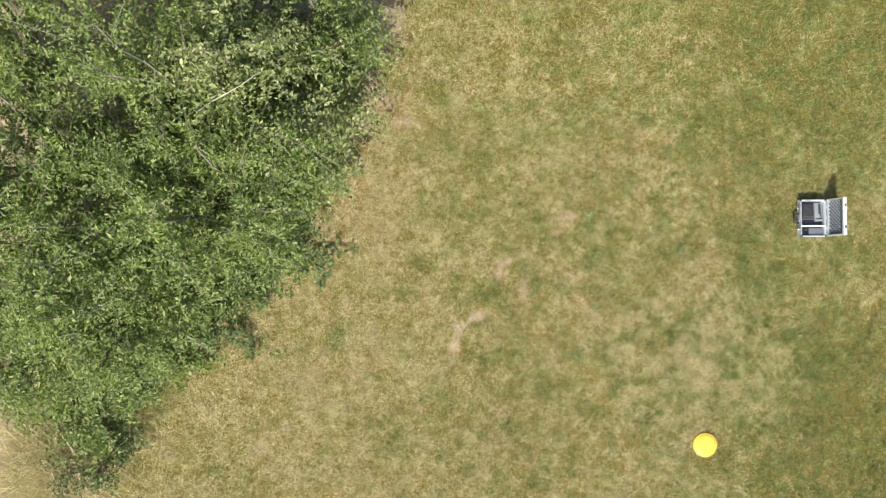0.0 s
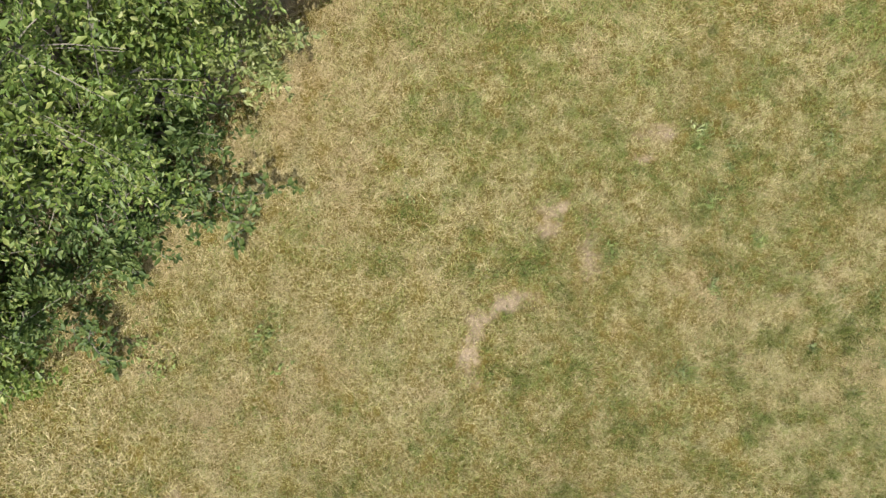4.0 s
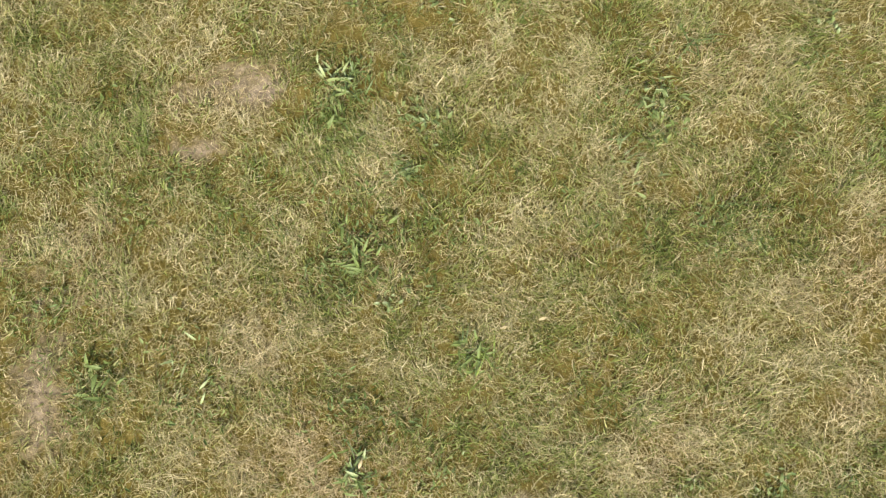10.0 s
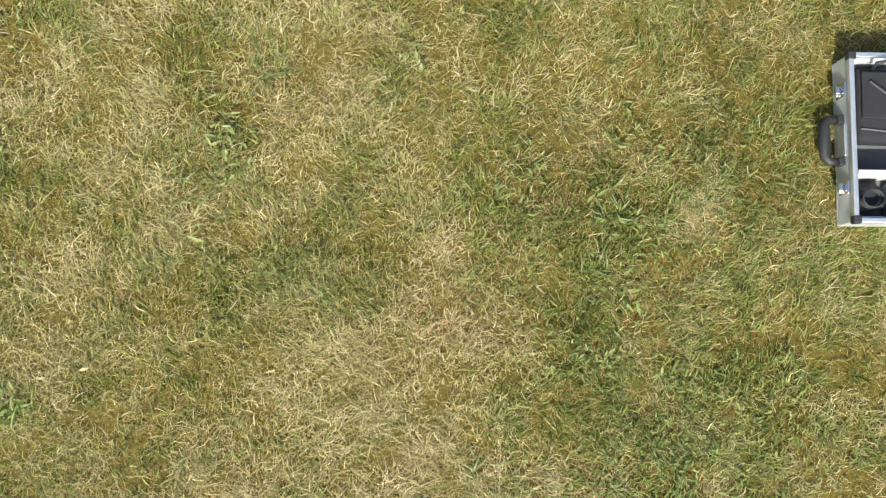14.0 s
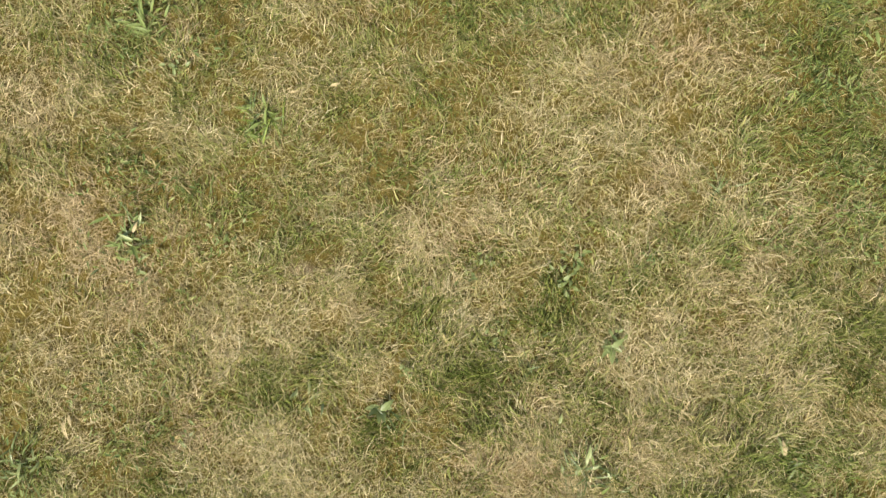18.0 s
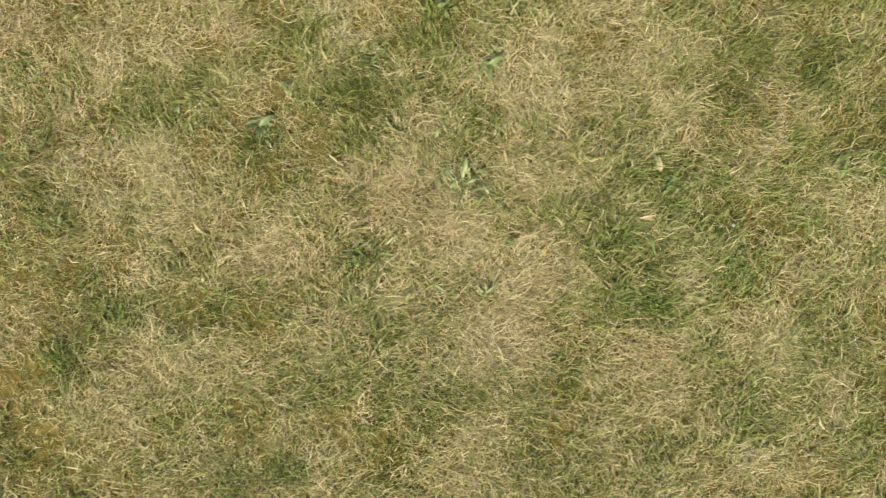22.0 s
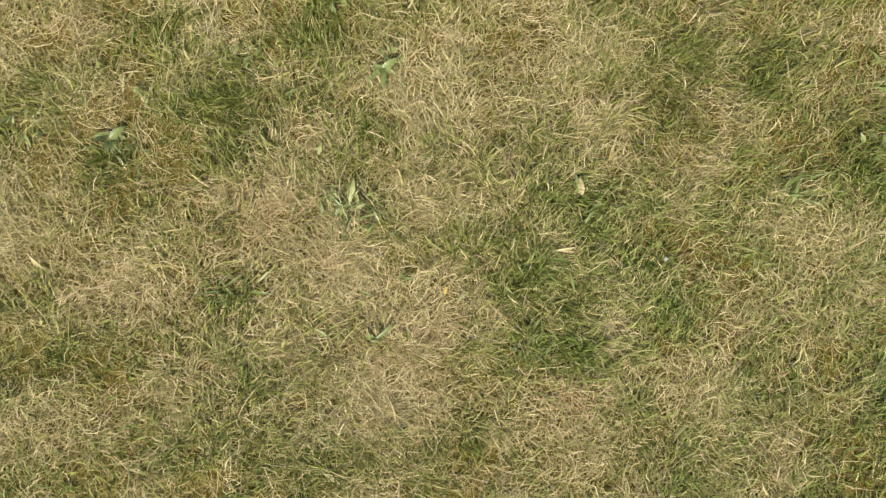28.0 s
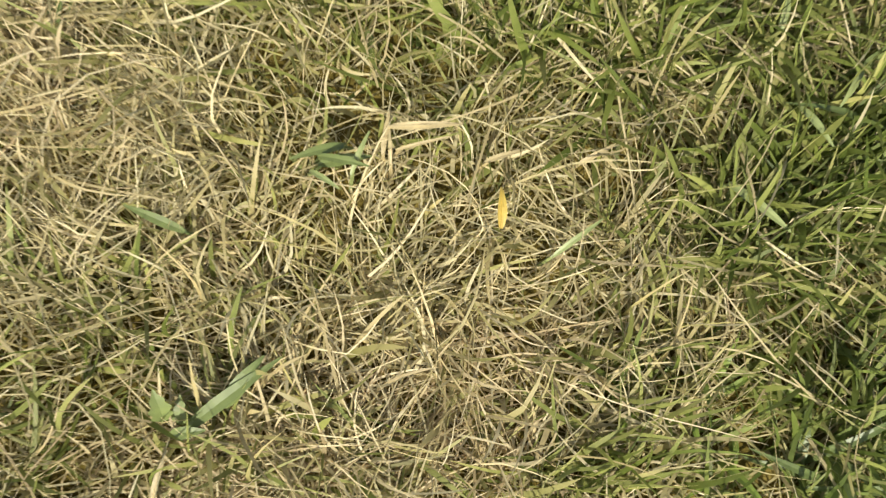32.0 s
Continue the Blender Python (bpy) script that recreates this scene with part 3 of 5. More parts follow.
def sow(rng, x0, x1, y0, y1, per_metre, holes=()):
    """Random places in an area with wandering, feathered borders, less its holes."""
    m = 0.45
    n = int((x1 - x0 + 2 * m) * (y1 - y0 + 2 * m) * per_metre)
    x, y = rng.uniform(x0 - m, x1 + m, n), rng.uniform(y0 - m, y1 + m, n)
    wx = x + 0.5 * (soft_noise(x, y, 0.45, 71) - 0.5) + rng.normal(0, 0.07, n)
    wy = y + 0.5 * (soft_noise(x, y, 0.45, 72) - 0.5) + rng.normal(0, 0.07, n)
    keep = (wx > x0) & (wx < x1) & (wy > y0) & (wy < y1)
    for a, b, c, d in holes:
        keep &= (wx < a) | (wx > b) | (wy < c) | (wy > d)
    return x[keep], y[keep]


CASE = (3.380, 3.666, 0.65, 1.06)          # ground that the case covers
DISC = (2.32, -1.67, 0.133)


def lawn(name, label, seed, area, per_metre, holes, rows, size=0.040, wide=1.0, per_tuft=16, spread=0.016, mixed=1.0, thin=0.0):
    """Tufts of green blades and pale dead ones, combed the way the lawn lies, over a flat mat of old straw."""
    rng = np.random.default_rng(seed)
    tx, ty = sow(rng, *area, per_metre / per_tuft, holes)
    count = rng.poisson(per_tuft * (0.22 + 0.6 * soft_noise(tx, ty, 0.07, 41) + 1.7 * soft_noise(tx, ty, 0.035, 45) ** 2))
    own = np.repeat(np.arange(len(tx)), count)
    n = len(own)
    off = rng.normal(0, spread, (2, n)) * rng.lognormal(0, 0.35, len(tx))[own]
    kind = rng.random(n)
    mat = kind < 0.30
    off = np.where(mat, 2.2 * spread * rng.normal(0, 1, (2, n)), off)
    x, y = tx[own] + off[0], ty[own] + off[1]
    dry, bare, blue, tall = lawn_state(x, y)
    tuft_tone = mixed * rng.normal(0, 0.15, len(tx))[own]
    dead = ~mat & (rng.random(n) < np.clip(1.75 * (dry + tuft_tone) - 0.40, 0.07, 0.94))
    half = dead & (rng.random(n) < 0.22)
    lie = 0.75 + 0.7 * np.exp(-((x - 2.4) / 0.6) ** 2 - ((y + 0.45) / 0.4) ** 2) + 3.0 * (soft_noise(x, y, 0.55, 43) - 0.5) + 4.2 * (soft_noise(x, y, 0.14, 42) - 0.5) + rng.normal(0, 0.55, len(tx))[own]
    phi = np.where(mat, rng.uniform(0, 2 * np.pi, n), lie + rng.normal(0, 1, n) * np.where(dead, 0.95, 0.62) + np.pi * (rng.random(n) < 0.25))
    rust = np.clip((0.6 * soft_noise(x, y, 0.14, 44) + 0.4 * soft_noise(x, y, 0.35, 47) - 0.51) * 2.0 + 1.1 * patches(x, y, REDDISH) + 0.6 * bare + 0.2 * mat + 0.8 * (rng.random(n) - 0.6), 0, 1) * np.where(mat, 1.0, np.where(dead, 0.6, 0.12))
    free = (rng.random(n) > bare * np.where(mat, 0.20, 0.80)) & (edge_of_shrubs(x, y) < rng.uniform(0.0, 1.0, n))
    if thin:
        free &= rng.random(n) > np.clip(np.maximum(np.abs(x + 0.1) - 5.0, np.abs(y - 0.6) - 3.8) / thin, 0, 1)
    free &= ~((x > CASE[0]) & (x < CASE[1]) & (y > CASE[2]) & (y < CASE[3]))
    free &= np.hypot(x - DISC[0], y - DISC[1]) > DISC[2] - 0.01
    x, y, dry, blue, tall, bare, mat, dead, half, tuft_tone, phi, rust, own = (a[free] for a in (x, y, dry, blue, tall, bare, mat, dead, half, tuft_tone, phi, rust, own))
    n = len(x)
    tuft_size = rng.lognormal(0, 0.22, len(tx))[own]
    length = size * tall * rng.lognormal(0, 0.26, n) * np.where(mat, 0.95, tuft_size) * (1 - 0.5 * bare)
    length = np.minimum(length, 1.8 * size)
    width = wide * rng.lognormal(0, 0.32, n) * np.where(mat, 0.0011, np.where(half, 0.0019, np.where(dead, 0.0012, 0.0026)))
    tilt = np.where(mat, rng.uniform(1.20, 1.56, n), np.where(dead, np.clip(rng.normal(0.95, 0.36, n), 0.2, 1.5), np.clip(rng.normal(0.40, 0.34, n) + 0.42 * dry, 0.05, 1.4)))
    tone = np.where(mat, 0.52 + 0.16 * dry + rng.normal(0, 0.12, n), np.where(half, 0.50 + rng.normal(0, 0.08, n), np.where(dead, 0.76 + 0.10 * dry + rng.normal(0, 0.12, n), 0.08 + 0.52 * dry + mixed * rng.normal(0, 0.12, n) + 0.3 * tuft_tone)))
    rise = np.where(mat, rng.uniform(0.001, 0.010, n), np.where(dead, rng.uniform(0.0, 0.012, n), 0.0))
    curl = np.where(mat, 0.50, np.where(dead, 0.42, 0.20))
    tone, blue = np.clip(tone, 0, 1), blue * (1 - dead) * (1 - mat)
    for sort, title, text, steps in ((~mat, name, label, rows), (mat, "lawn_thatch", "flat mat of old brown straw under the grass", max(2, rows - 1))):
        blades(title, text, rng, x[sort], y[sort], steps, length[sort], width[sort], tilt[sort], tone[sort], blue[sort], rise[sort], phi[sort], rust[sort], curl[sort])


def broad_leaves(label, seed, area, clumps, size, hole=None):
    """Clover, daisy and plantain leaves in loose clumps, most of them where the grass is lush."""
    rng = np.random.default_rng(seed)
    cx, cy = rng.uniform(area[0], area[1], clumps), rng.uniform(area[2], area[3], clumps)
    wish = 0.01 + 0.9 * patches(cx, cy, LUSH) + 0.8 * np.clip(soft_noise(cx, cy, 0.28, 51) - 0.62, 0, 1)
    keep = (rng.random(clumps) < wish) & (edge_of_shrubs(cx, cy) < 0)
    keep &= ~((cx > CASE[0] - 0.05) & (cx < CASE[1] + 0.05) & (cy > CASE[2] - 0.05) & (cy < CASE[3] + 0.05))
    keep &= np.hypot(cx - DISC[0], cy - DISC[1]) > DISC[2] + 0.05
    if hole:
        keep &= (cx < hole[0]) | (cx > hole[1]) | (cy < hole[2]) | (cy > hole[3])
    cx, cy = cx[keep], cy[keep]
    count = rng.integers(6, 18, len(cx))
    own = np.repeat(np.arange(len(cx)), count)
    n = len(own)
    off = rng.normal(0, 0.020, (2, n)) * rng.lognormal(0, 0.3, len(cx))[own]
    x, y = cx[own] + off[0], cy[own] + off[1]
    base = np.stack([x, y, ground_height(x, y) + rng.uniform(0.010, 0.030, n)], 1)
    phi = np.arctan2(off[1], off[0]) + rng.normal(0, 0.8, n)
    rise = rng.uniform(-0.25, 0.55, n)
    way = np.stack([np.cos(phi) * np.cos(rise), np.sin(phi) * np.cos(rise), np.sin(rise)], 1)
    normal = unit(rng.normal(0, 0.35, (n, 3)) + np.array([0, 0, 1.0]))
    length = size * np.clip(rng.lognormal(0, 0.3, n), 0.5, 1.6)
    verts = leaf_arrays(base, way, normal, length, length * rng.uniform(0.16, 0.36, len(cx))[own], length * rng.uniform(0.02, 0.12, n))
    return tagged(new("broad_leaved_weeds", leaf_mesh("broad_leaved_weeds", verts, LAWN_LEAF)), label, "weeds", kind="stuff")


def dead_strands(label, seed, area, per_metre, size, width):
    """Thin bleached strands that lie loosely over the turf."""
    rng = np.random.default_rng(seed)
    x, y = sow(rng, *area, per_metre)
    dry, bare, blue, tall = lawn_state(x, y)
    pink = patches(x, y, REDDISH)
    keep = rng.random(len(x)) < np.clip(0.15 + 0.9 * (dry - 0.3) + 0.5 * pink, 0.06, 1)
    x, y, dry, pink = x[keep], y[keep], dry[keep], pink[keep]
    n = len(x)
    lie = 2 * np.pi * 1.3 * soft_noise(x, y, 0.11, 61) + rng.normal(0, 0.7, n)
    return blades("dead_grass_strands", label, rng, x, y, 6, size * rng.lognormal(0, 0.4, n), width * rng.uniform(0.5, 1.2, n), rng.uniform(1.15, 1.6, n),
                  np.clip(0.76 + rng.normal(0, 0.14, n), 0, 1), np.zeros(n), rng.uniform(0.008, 0.024, n), lie, np.clip(0.15 + 0.6 * pink + rng.normal(0, 0.3, n), 0, 0.9), 0.6)


# ---- shrubs ----
def ground_at(x, y):
    return float(ground_height(np.array([x]), np.array([y]))[0])


def leaf_arrays(base, way, normal, length, width, fold):
    """Folded pointed leaves of six corners each."""
    side = np.cross(way, normal)
    side /= np.linalg.norm(side, axis=1, keepdims=True) + 1e-9
    up = np.cross(side, way)
    L, W, Fo = length[:, None], width[:, None], fold[:, None]
    mid1, mid2 = base + way * L * 0.32 - up * L * 0.02, base + way * L * 0.68 - up * L * 0.03
    tip = base + way * L - up * L * 0.10
    pts = [base, mid1 + side * W * 0.5 + up * Fo, mid2 + side * W * 0.42 + up * Fo * 0.8, tip, mid2 - side * W * 0.42 + up * Fo * 0.8, mid1 - side * W * 0.5 + up * Fo]
    return np.stack(pts, 1)


def leaf_mesh(name, verts, material):
    n = len(verts)
    if verts.shape[1] == 4:
        base = (np.arange(n) * 4)[:, None]
        tris = np.concatenate([base + np.array([[0, 1, 2]]), base + np.array([[0, 2, 3]])])
        return mesh_from_arrays(name, verts.reshape(-1, 3), np.zeros((0, 4)), tris, material)
    base = (np.arange(n) * 6)[:, None]
    quads = np.concatenate([base + np.array([[0, 1, 2, 3]]), base + np.array([[0, 3, 4, 5]])])
    return mesh_from_arrays(name, verts.reshape(-1, 3), quads, np.zeros((0, 3)), material)


def unit(v):
    return v / (np.linalg.norm(v, axis=-1, keepdims=True) + 1e-9)


def shrub(x, y, height, rx, ry, seed, limbs=16, twigs=420, leaf=0.037, material=None, label="", low=0.25):
    """Stems fan out from the foot; twigs leave the outer half of each limb and carry alternate leaves."""
    rng = np.random.default_rng(seed)
    z0 = float(ground_height(np.array([x]), np.array([y]))[0]) - 0.02
    top = thing("shrub", pose(x, y, z0), label or "dense green leafy shrub with grey stems at the lawn's edge", "shrub", "shrubs along the lawn")
    starts, ways, woods = [], [], []
    for k in range(limbs):
        a = 2 * math.pi * (k + rng.uniform(-0.4, 0.4)) / limbs
        e = math.asin(rng.uniform(low, 1.0))
        reach = rng.uniform(0.70, 1.0)
        end = np.array([rx * math.cos(a) * math.cos(e), ry * math.sin(a) * math.cos(e), height * math.sin(e)]) * reach
        foot = np.array([0.12 * math.cos(a), 0.12 * math.sin(a), 0.0])
        bow = np.array([0, 0, 0.18 * height * math.cos(e)]) + rng.normal(0, 0.06, 3)
        pts = [foot + (end - foot) * t + bow * math.sin(math.pi * t) + rng.normal(0, 0.018, 3) * (0 < t < 1) for t in np.linspace(0, 1, 7)]
        r0 = rng.uniform(0.012, 0.024) * (0.6 + height / 3)
        woods.append(tube(pts, [r0 * (1 - 0.85 * t) for t in np.linspace(0, 1, 7)], 5))
        for _ in range(twigs // limbs):
            t = 1 - rng.random() ** 1.3 * 0.62
            i = min(int(t * 6), 5)
            starts.append(pts[i] + (pts[i + 1] - pts[i]) * (t * 6 - i))
            out = np.array([math.cos(a), math.sin(a), 0.0])
            ways.append(out * rng.uniform(0.0, 0.9) + rng.normal(0, 0.55, 3) + np.array([0, 0, 0.25]))
    starts, ways = np.array(starts), unit(np.array(ways))
    n = len(starts)
    size = rng.uniform(0.22, 0.55, n) * min(1.15, 0.55 + 0.25 * height)
    sag = rng.uniform(0.05, 0.35, n)
    for k in range(0, n, 2):
        p = [starts[k] + ways[k] * size[k] * t - np.array([0, 0, sag[k] * size[k] * t * t]) for t in (0, 0.5, 1)]
        tube(p, (0.0045, 0.003, 0.0015), 3, woods[min(k * limbs // n, limbs - 1)])
    for wood in woods:
        part("limb", wood, BARK, top)
    per = 48
    t = np.tile(np.linspace(0.08, 1.02, per), (n, 1)) + rng.normal(0, 0.02, (n, per))
    down = np.zeros((n, per, 3))
    down[..., 2] = -(sag * size)[:, None] * t * t
    base = starts[:, None] + ways[:, None] * (size[:, None] * t)[..., None] + down + rng.normal(0, 0.022, (n, per, 3))
    flat = np.cross(ways, np.array([0, 0, 1.0]))
    flat = unit(flat)[:, None] * np.where(np.arange(per) % 2, 1.0, -1.0)[None, :, None]
    way = unit(ways[:, None] * 0.7 + flat * 0.9 + rng.normal(0, 0.50, (n, per, 3)))
    normal = unit(rng.normal(0, 0.55, (n, per, 3)) + np.array([0, 0, 1.0]))
    base, way, normal = base.reshape(-1, 3), way.reshape(-1, 3), normal.reshape(-1, 3)
    keep = (base[:, 2] > 0.03) & (rng.random(len(base)) > 0.06)
    base, way, normal = base[keep], way[keep], normal[keep]
    m = len(base)
    length = leaf * rng.lognormal(0, 0.25, m)
    verts = leaf_arrays(base, way, normal, length, length * rng.uniform(0.36, 0.52, m), length * rng.uniform(0.02, 0.14, m))
    if not material:
        verts = np.stack([verts[:, 0], 0.5 * (verts[:, 1] + verts[:, 2]), verts[:, 3], 0.5 * (verts[:, 4] + verts[:, 5])], 1)
    crown = new("crown", leaf_mesh("crown", verts, material or SHRUB_LEAF))
    crown.parent = top
    return top


def sucker(points, seed, leaf=0.040):
    """A leafy shoot that creeps out from the shrubs over the dry grass."""
    rng = np.random.default_rng(seed)
    pts = np.array(points, float)
    origin = np.array([pts[0, 0], pts[0, 1], ground_at(*pts[0, :2])])
    top = thing("shrub_sucker", pose(*origin), "leafy green sucker creeping from the shrubs over dry grass", "shrub shoot", "suckers at the lawn's edge")
    n = 14
    t = np.linspace(0, len(pts) - 1, n)
    way = np.stack([np.interp(t, np.arange(len(pts)), pts[:, k]) for k in range(3)], 1)
    way[:, :2] += rng.normal(0, 0.012, (n, 2))
    way[:, 2] += ground_height(way[:, 0], way[:, 1])
    way = way - origin
    way[0, 2] = -0.01
    part("stem", tube(way, np.linspace(0.005, 0.0015, n), 5), BARK, top)
    for k in range(1, n - 1, 3):
        side = unit(np.cross(way[k + 1] - way[k - 1], [0, 0, 1.0])) * rng.choice([-1, 1])
        twig = [way[k], way[k] + side * 0.07 + np.array([0, 0, 0.02]), way[k] + side * 0.12 + 0.5 * (way[k + 1] - way[k]) + np.array([0, 0, 0.015])]
        part("twig", tube(twig, (0.0025, 0.002, 0.001), 4), BARK, top)
        way = np.concatenate([way, np.array(twig[1:])])
    m = len(way)
    base = np.repeat(way[1:], 7, 0) + rng.normal(0, 0.013, ((m - 1) * 7, 3)) * np.array([1, 1, 0.6])
    out = unit(rng.normal(0, 1, base.shape) * np.array([1, 1, 0.25]))
    length = leaf * rng.lognormal(0, 0.22, len(base))
    verts = leaf_arrays(base, out, unit(rng.normal(0, 0.3, base.shape) + np.array([0, 0, 1.0])), length, length * rng.uniform(0.4, 0.55, len(base)), length * 0.07)
    leaves = new("foliage", leaf_mesh("foliage", verts, BRAMBLE_LEAF))
    leaves.parent = top
    return top


# ---- the case ----
def build_case():
    x0, x1, y0, y1 = CASE
    w, d, h, wall = x1 - x0, y1 - y0, 0.092, 0.012
    z = float(ground_height(np.array([(x0 + x1) / 2]), np.array([(y0 + y1) / 2]))[0]) + 0.006
    top = thing("equipment_case", pose((x0 + x1) / 2, (y0 + y1) / 2, z, 0, 0, 0.8), "open silver aluminium equipment case with foam-lined lid on the grass", "case")
    a, b = w / 2, d / 2
    part("base_panel", box(-a, a, -b, b, 0, 0.008, 0.003), PANEL, top)
    for nm, dims in (("side_panel", (-a, -a + wall, -b, b)), ("side_panel", (a - wall, a, -b, b)),
                     ("end_panel", (-a + wall, a - wall, -b, -b + wall)), ("end_panel", (-a + wall, a - wall, b - wall, b))):
        part(nm, box(*dims, 0.008, h - 0.012, 0.002), PANEL, top, "grey-green sheet panel")
    for dims in ((-a - 0.003, -a + 0.010, -b - 0.003, b + 0.003), (a - 0.010, a + 0.003, -b - 0.003, b + 0.003),
                 (-a + 0.0105, a - 0.0105, -b - 0.003, -b + 0.010), (-a + 0.0105, a - 0.0105, b - 0.010, b + 0.003)):
        part("rim", box(*dims, h - 0.0118, h + 0.004, 0.003), ALUMINIUM, top, "bright aluminium rim")
    for sx in (-1, 1):
        for sy in (-1, 1):
            bm = box(-0.015, 0.005, -0.015, 0.005, h - 0.016, h + 0.0065, 0.004, 3)
            for v in bm.verts:
                v.co.x, v.co.y = sx * (v.co.x + a), sy * (v.co.y + b)
            if sx * sy < 0:
                bmesh.ops.reverse_faces(bm, faces=bm.faces[:])
            part("corner_cap", bm, BLACK, top, "black rounded corner cap")
            part("foot", box(sx * (a - 0.03) - 0.012, sx * (a - 0.03) + 0.012, sy * (b - 0.03) - 0.012, sy * (b - 0.03) + 0.012, -0.008, 0.0005, 0.002), BLACK, top)
    # lining, divider and compartments
    part("foam_lining", box(-a + wall + 0.001, a - wall - 0.001, -b + wall + 0.001, b - wall - 0.001, 0.009, 0.022, 0.003), FOAM, top, "dark grey foam floor")
    part("divider", box(-a + wall + 0.001, a - wall - 0.001, -0.093, -0.079, 0.0225, h + 0.001, 0.003), WHITE, top, "white compartment divider")
    for dims in ((-a + wall + 0.0005, -a + wall + 0.003, -b + wall + 0.003, b - wall - 0.003), (a - wall - 0.003, a - wall - 0.0005, -b + wall + 0.003, b - wall - 0.003),
                 (-a + wall + 0.003, a - wall - 0.003, -b + wall + 0.0005, -b + wall + 0.003), (-a + wall + 0.003, a - wall - 0.003, b - wall - 0.003, b - wall - 0.0005)):
        part("wall_liner", box(*dims, 0.023, h - 0.0125, 0.0008), LINER, top, "pale wall liner")
    # latches and handle on the front
    for yy in (-0.118, 0.122):
        latch = part("latch", box(-a - 0.008, -a - 0.0005, yy - 0.017, yy + 0.017, h - 0.060, h - 0.014, 0.002), CHROME, top, "chromed latch plate")
        part("hasp", box(-a - 0.022, -a - 0.0085, yy - 0.010, yy + 0.010, h - 0.040, h - 0.029, 0.003), CHROME, latch)
        part("lever", box(-a - 0.014, -a - 0.0085, yy - 0.013, yy + 0.013, h - 0.056, h - 0.042, 0.002), ALUMINIUM, latch)
    handle = part("handle", tube([(-a - 0.014, -0.052, h - 0.047), (-a - 0.034, -0.052, h - 0.049), (-a - 0.043, -0.040, h - 0.050), (-a - 0.044, 0.0, h - 0.050),
                                  (-a - 0.043, 0.040, h - 0.050), (-a - 0.034, 0.052, h - 0.049), (-a - 0.014, 0.052, h - 0.047)],
                                 (0.009, 0.011, 0.013, 0.0145, 0.013, 0.011, 0.009), 12), BLACK, top, "thick black carrying handle", True)
    for yy in (-0.052, 0.052):
        part("bracket", box(-a - 0.016, -a - 0.0005, yy - 0.011, yy + 0.011, h - 0.059, h - 0.033, 0.003), BLACK, handle)
    part("handle_plate", box(-a - 0.0045, -a - 0.0004, -0.040, 0.040, h - 0.065, h - 0.029, 0.002), ALUMINIUM, top)
    # lid, standing open on the hinge side
    lid_m = pose(a + 0.008, 0, h + 0.004, -3, 20, -2.5)

    def lid_part(nm, bm, mat, label="", parent=None):
        bmesh.ops.transform(bm, matrix=lid_m, verts=bm.verts[:])
        return part(nm, bm, mat, parent or top, label)

    t, w = 0.038, w - 0.060
    lid = lid_part("lid", box(t - 0.006, t, -b, b, 0.004, w, 0.002), PANEL, "raised silver lid")
    for dims in ((0, t - 0.0065, -b, -b + 0.010, 0.004, w), (0, t - 0.0065, b - 0.010, b, 0.004, w),
                 (0, t - 0.0065, -b + 0.0105, b - 0.0105, 0.004, 0.014), (0, t - 0.0065, -b + 0.0105, b - 0.0105, w - 0.010, w)):
        lid_part("lid_wall", box(*dims, 0.002), PANEL, "", lid)
    for dims in ((-0.006, -0.0004, -b - 0.003, -b + 0.015, 0.004, w + 0.003), (-0.006, -0.0004, b - 0.015, b + 0.003, 0.004, w + 0.003),
                 (-0.006, -0.0004, -b + 0.0155, b - 0.0155, w - 0.015, w + 0.003), (-0.006, -0.0004, -b + 0.0155, b - 0.0155, 0.004, 0.018)):
        lid_part("lid_rim", box(*dims, 0.0015), ALUMINIUM, "bright aluminium rim", lid)
    lid_part("top_edge", box(-0.004, t + 0.002, -b - 0.002, b + 0.002, w + 0.0035, w + 0.009, 0.002), WHITE, "pale top edge trim", lid)
    for yy in (-0.118, 0.122):
        lid_part("catch", box(0.008, 0.028, yy - 0.017, yy + 0.017, w + 0.0095, w + 0.017, 0.003), BLACK, "dark latch catch", lid)
    # egg-crate foam: rows of rounded peaks
    bm = bmesh.new()
    ny, nz, step = 62, 46, 0.0065
    grid = []
    for i in range(ny + 1):
        col = []
        for j in range(nz + 1):
            yy, zz = -b + 0.012 + (2 * b - 0.024) * i / ny, 0.016 + (w - 0.028) * j / nz
            rise = 0.013 * (math.sin(yy / 0.042 * 2 * math.pi + zz / 0.042 * 2 * math.pi) + math.sin(yy / 0.042 * 2 * math.pi - zz / 0.042 * 2 * math.pi))
            col.append(bm.verts.new((0.028 - 0.8 * rise, yy, zz)))
        grid.append(col)
    for i in range(ny):
        for j in range(nz):
            bm.faces.new((grid[i][j], grid[i][j + 1], grid[i + 1][j + 1], grid[i + 1][j]))
    lid_part("egg_crate_foam", bm, EGG_FOAM, "dark grey egg-crate foam", lid)
    for yy in (-0.12, 0.0, 0.12):
        bm = lathe([(0, yy - 0.018), (0.005, yy - 0.018), (0.005, yy + 0.018), (0, yy + 0.018)], 10)
        bmesh.ops.transform(bm, matrix=pose(a + 0.006, 0, h + 0.002, -90, 0, 0) @ pose(0, 0, 0), verts=bm.verts[:])
        part("hinge", bm, ALUMINIUM, top)
    # what lies in it
    base = (x0 + x1) / 2, (y0 + y1) / 2, z + 0.0225
    bag = thing("camera_bag", pose(base[0] - 0.058, base[1] + 0.075, base[2]), "black padded bag with a loop handle in the case", "bag")
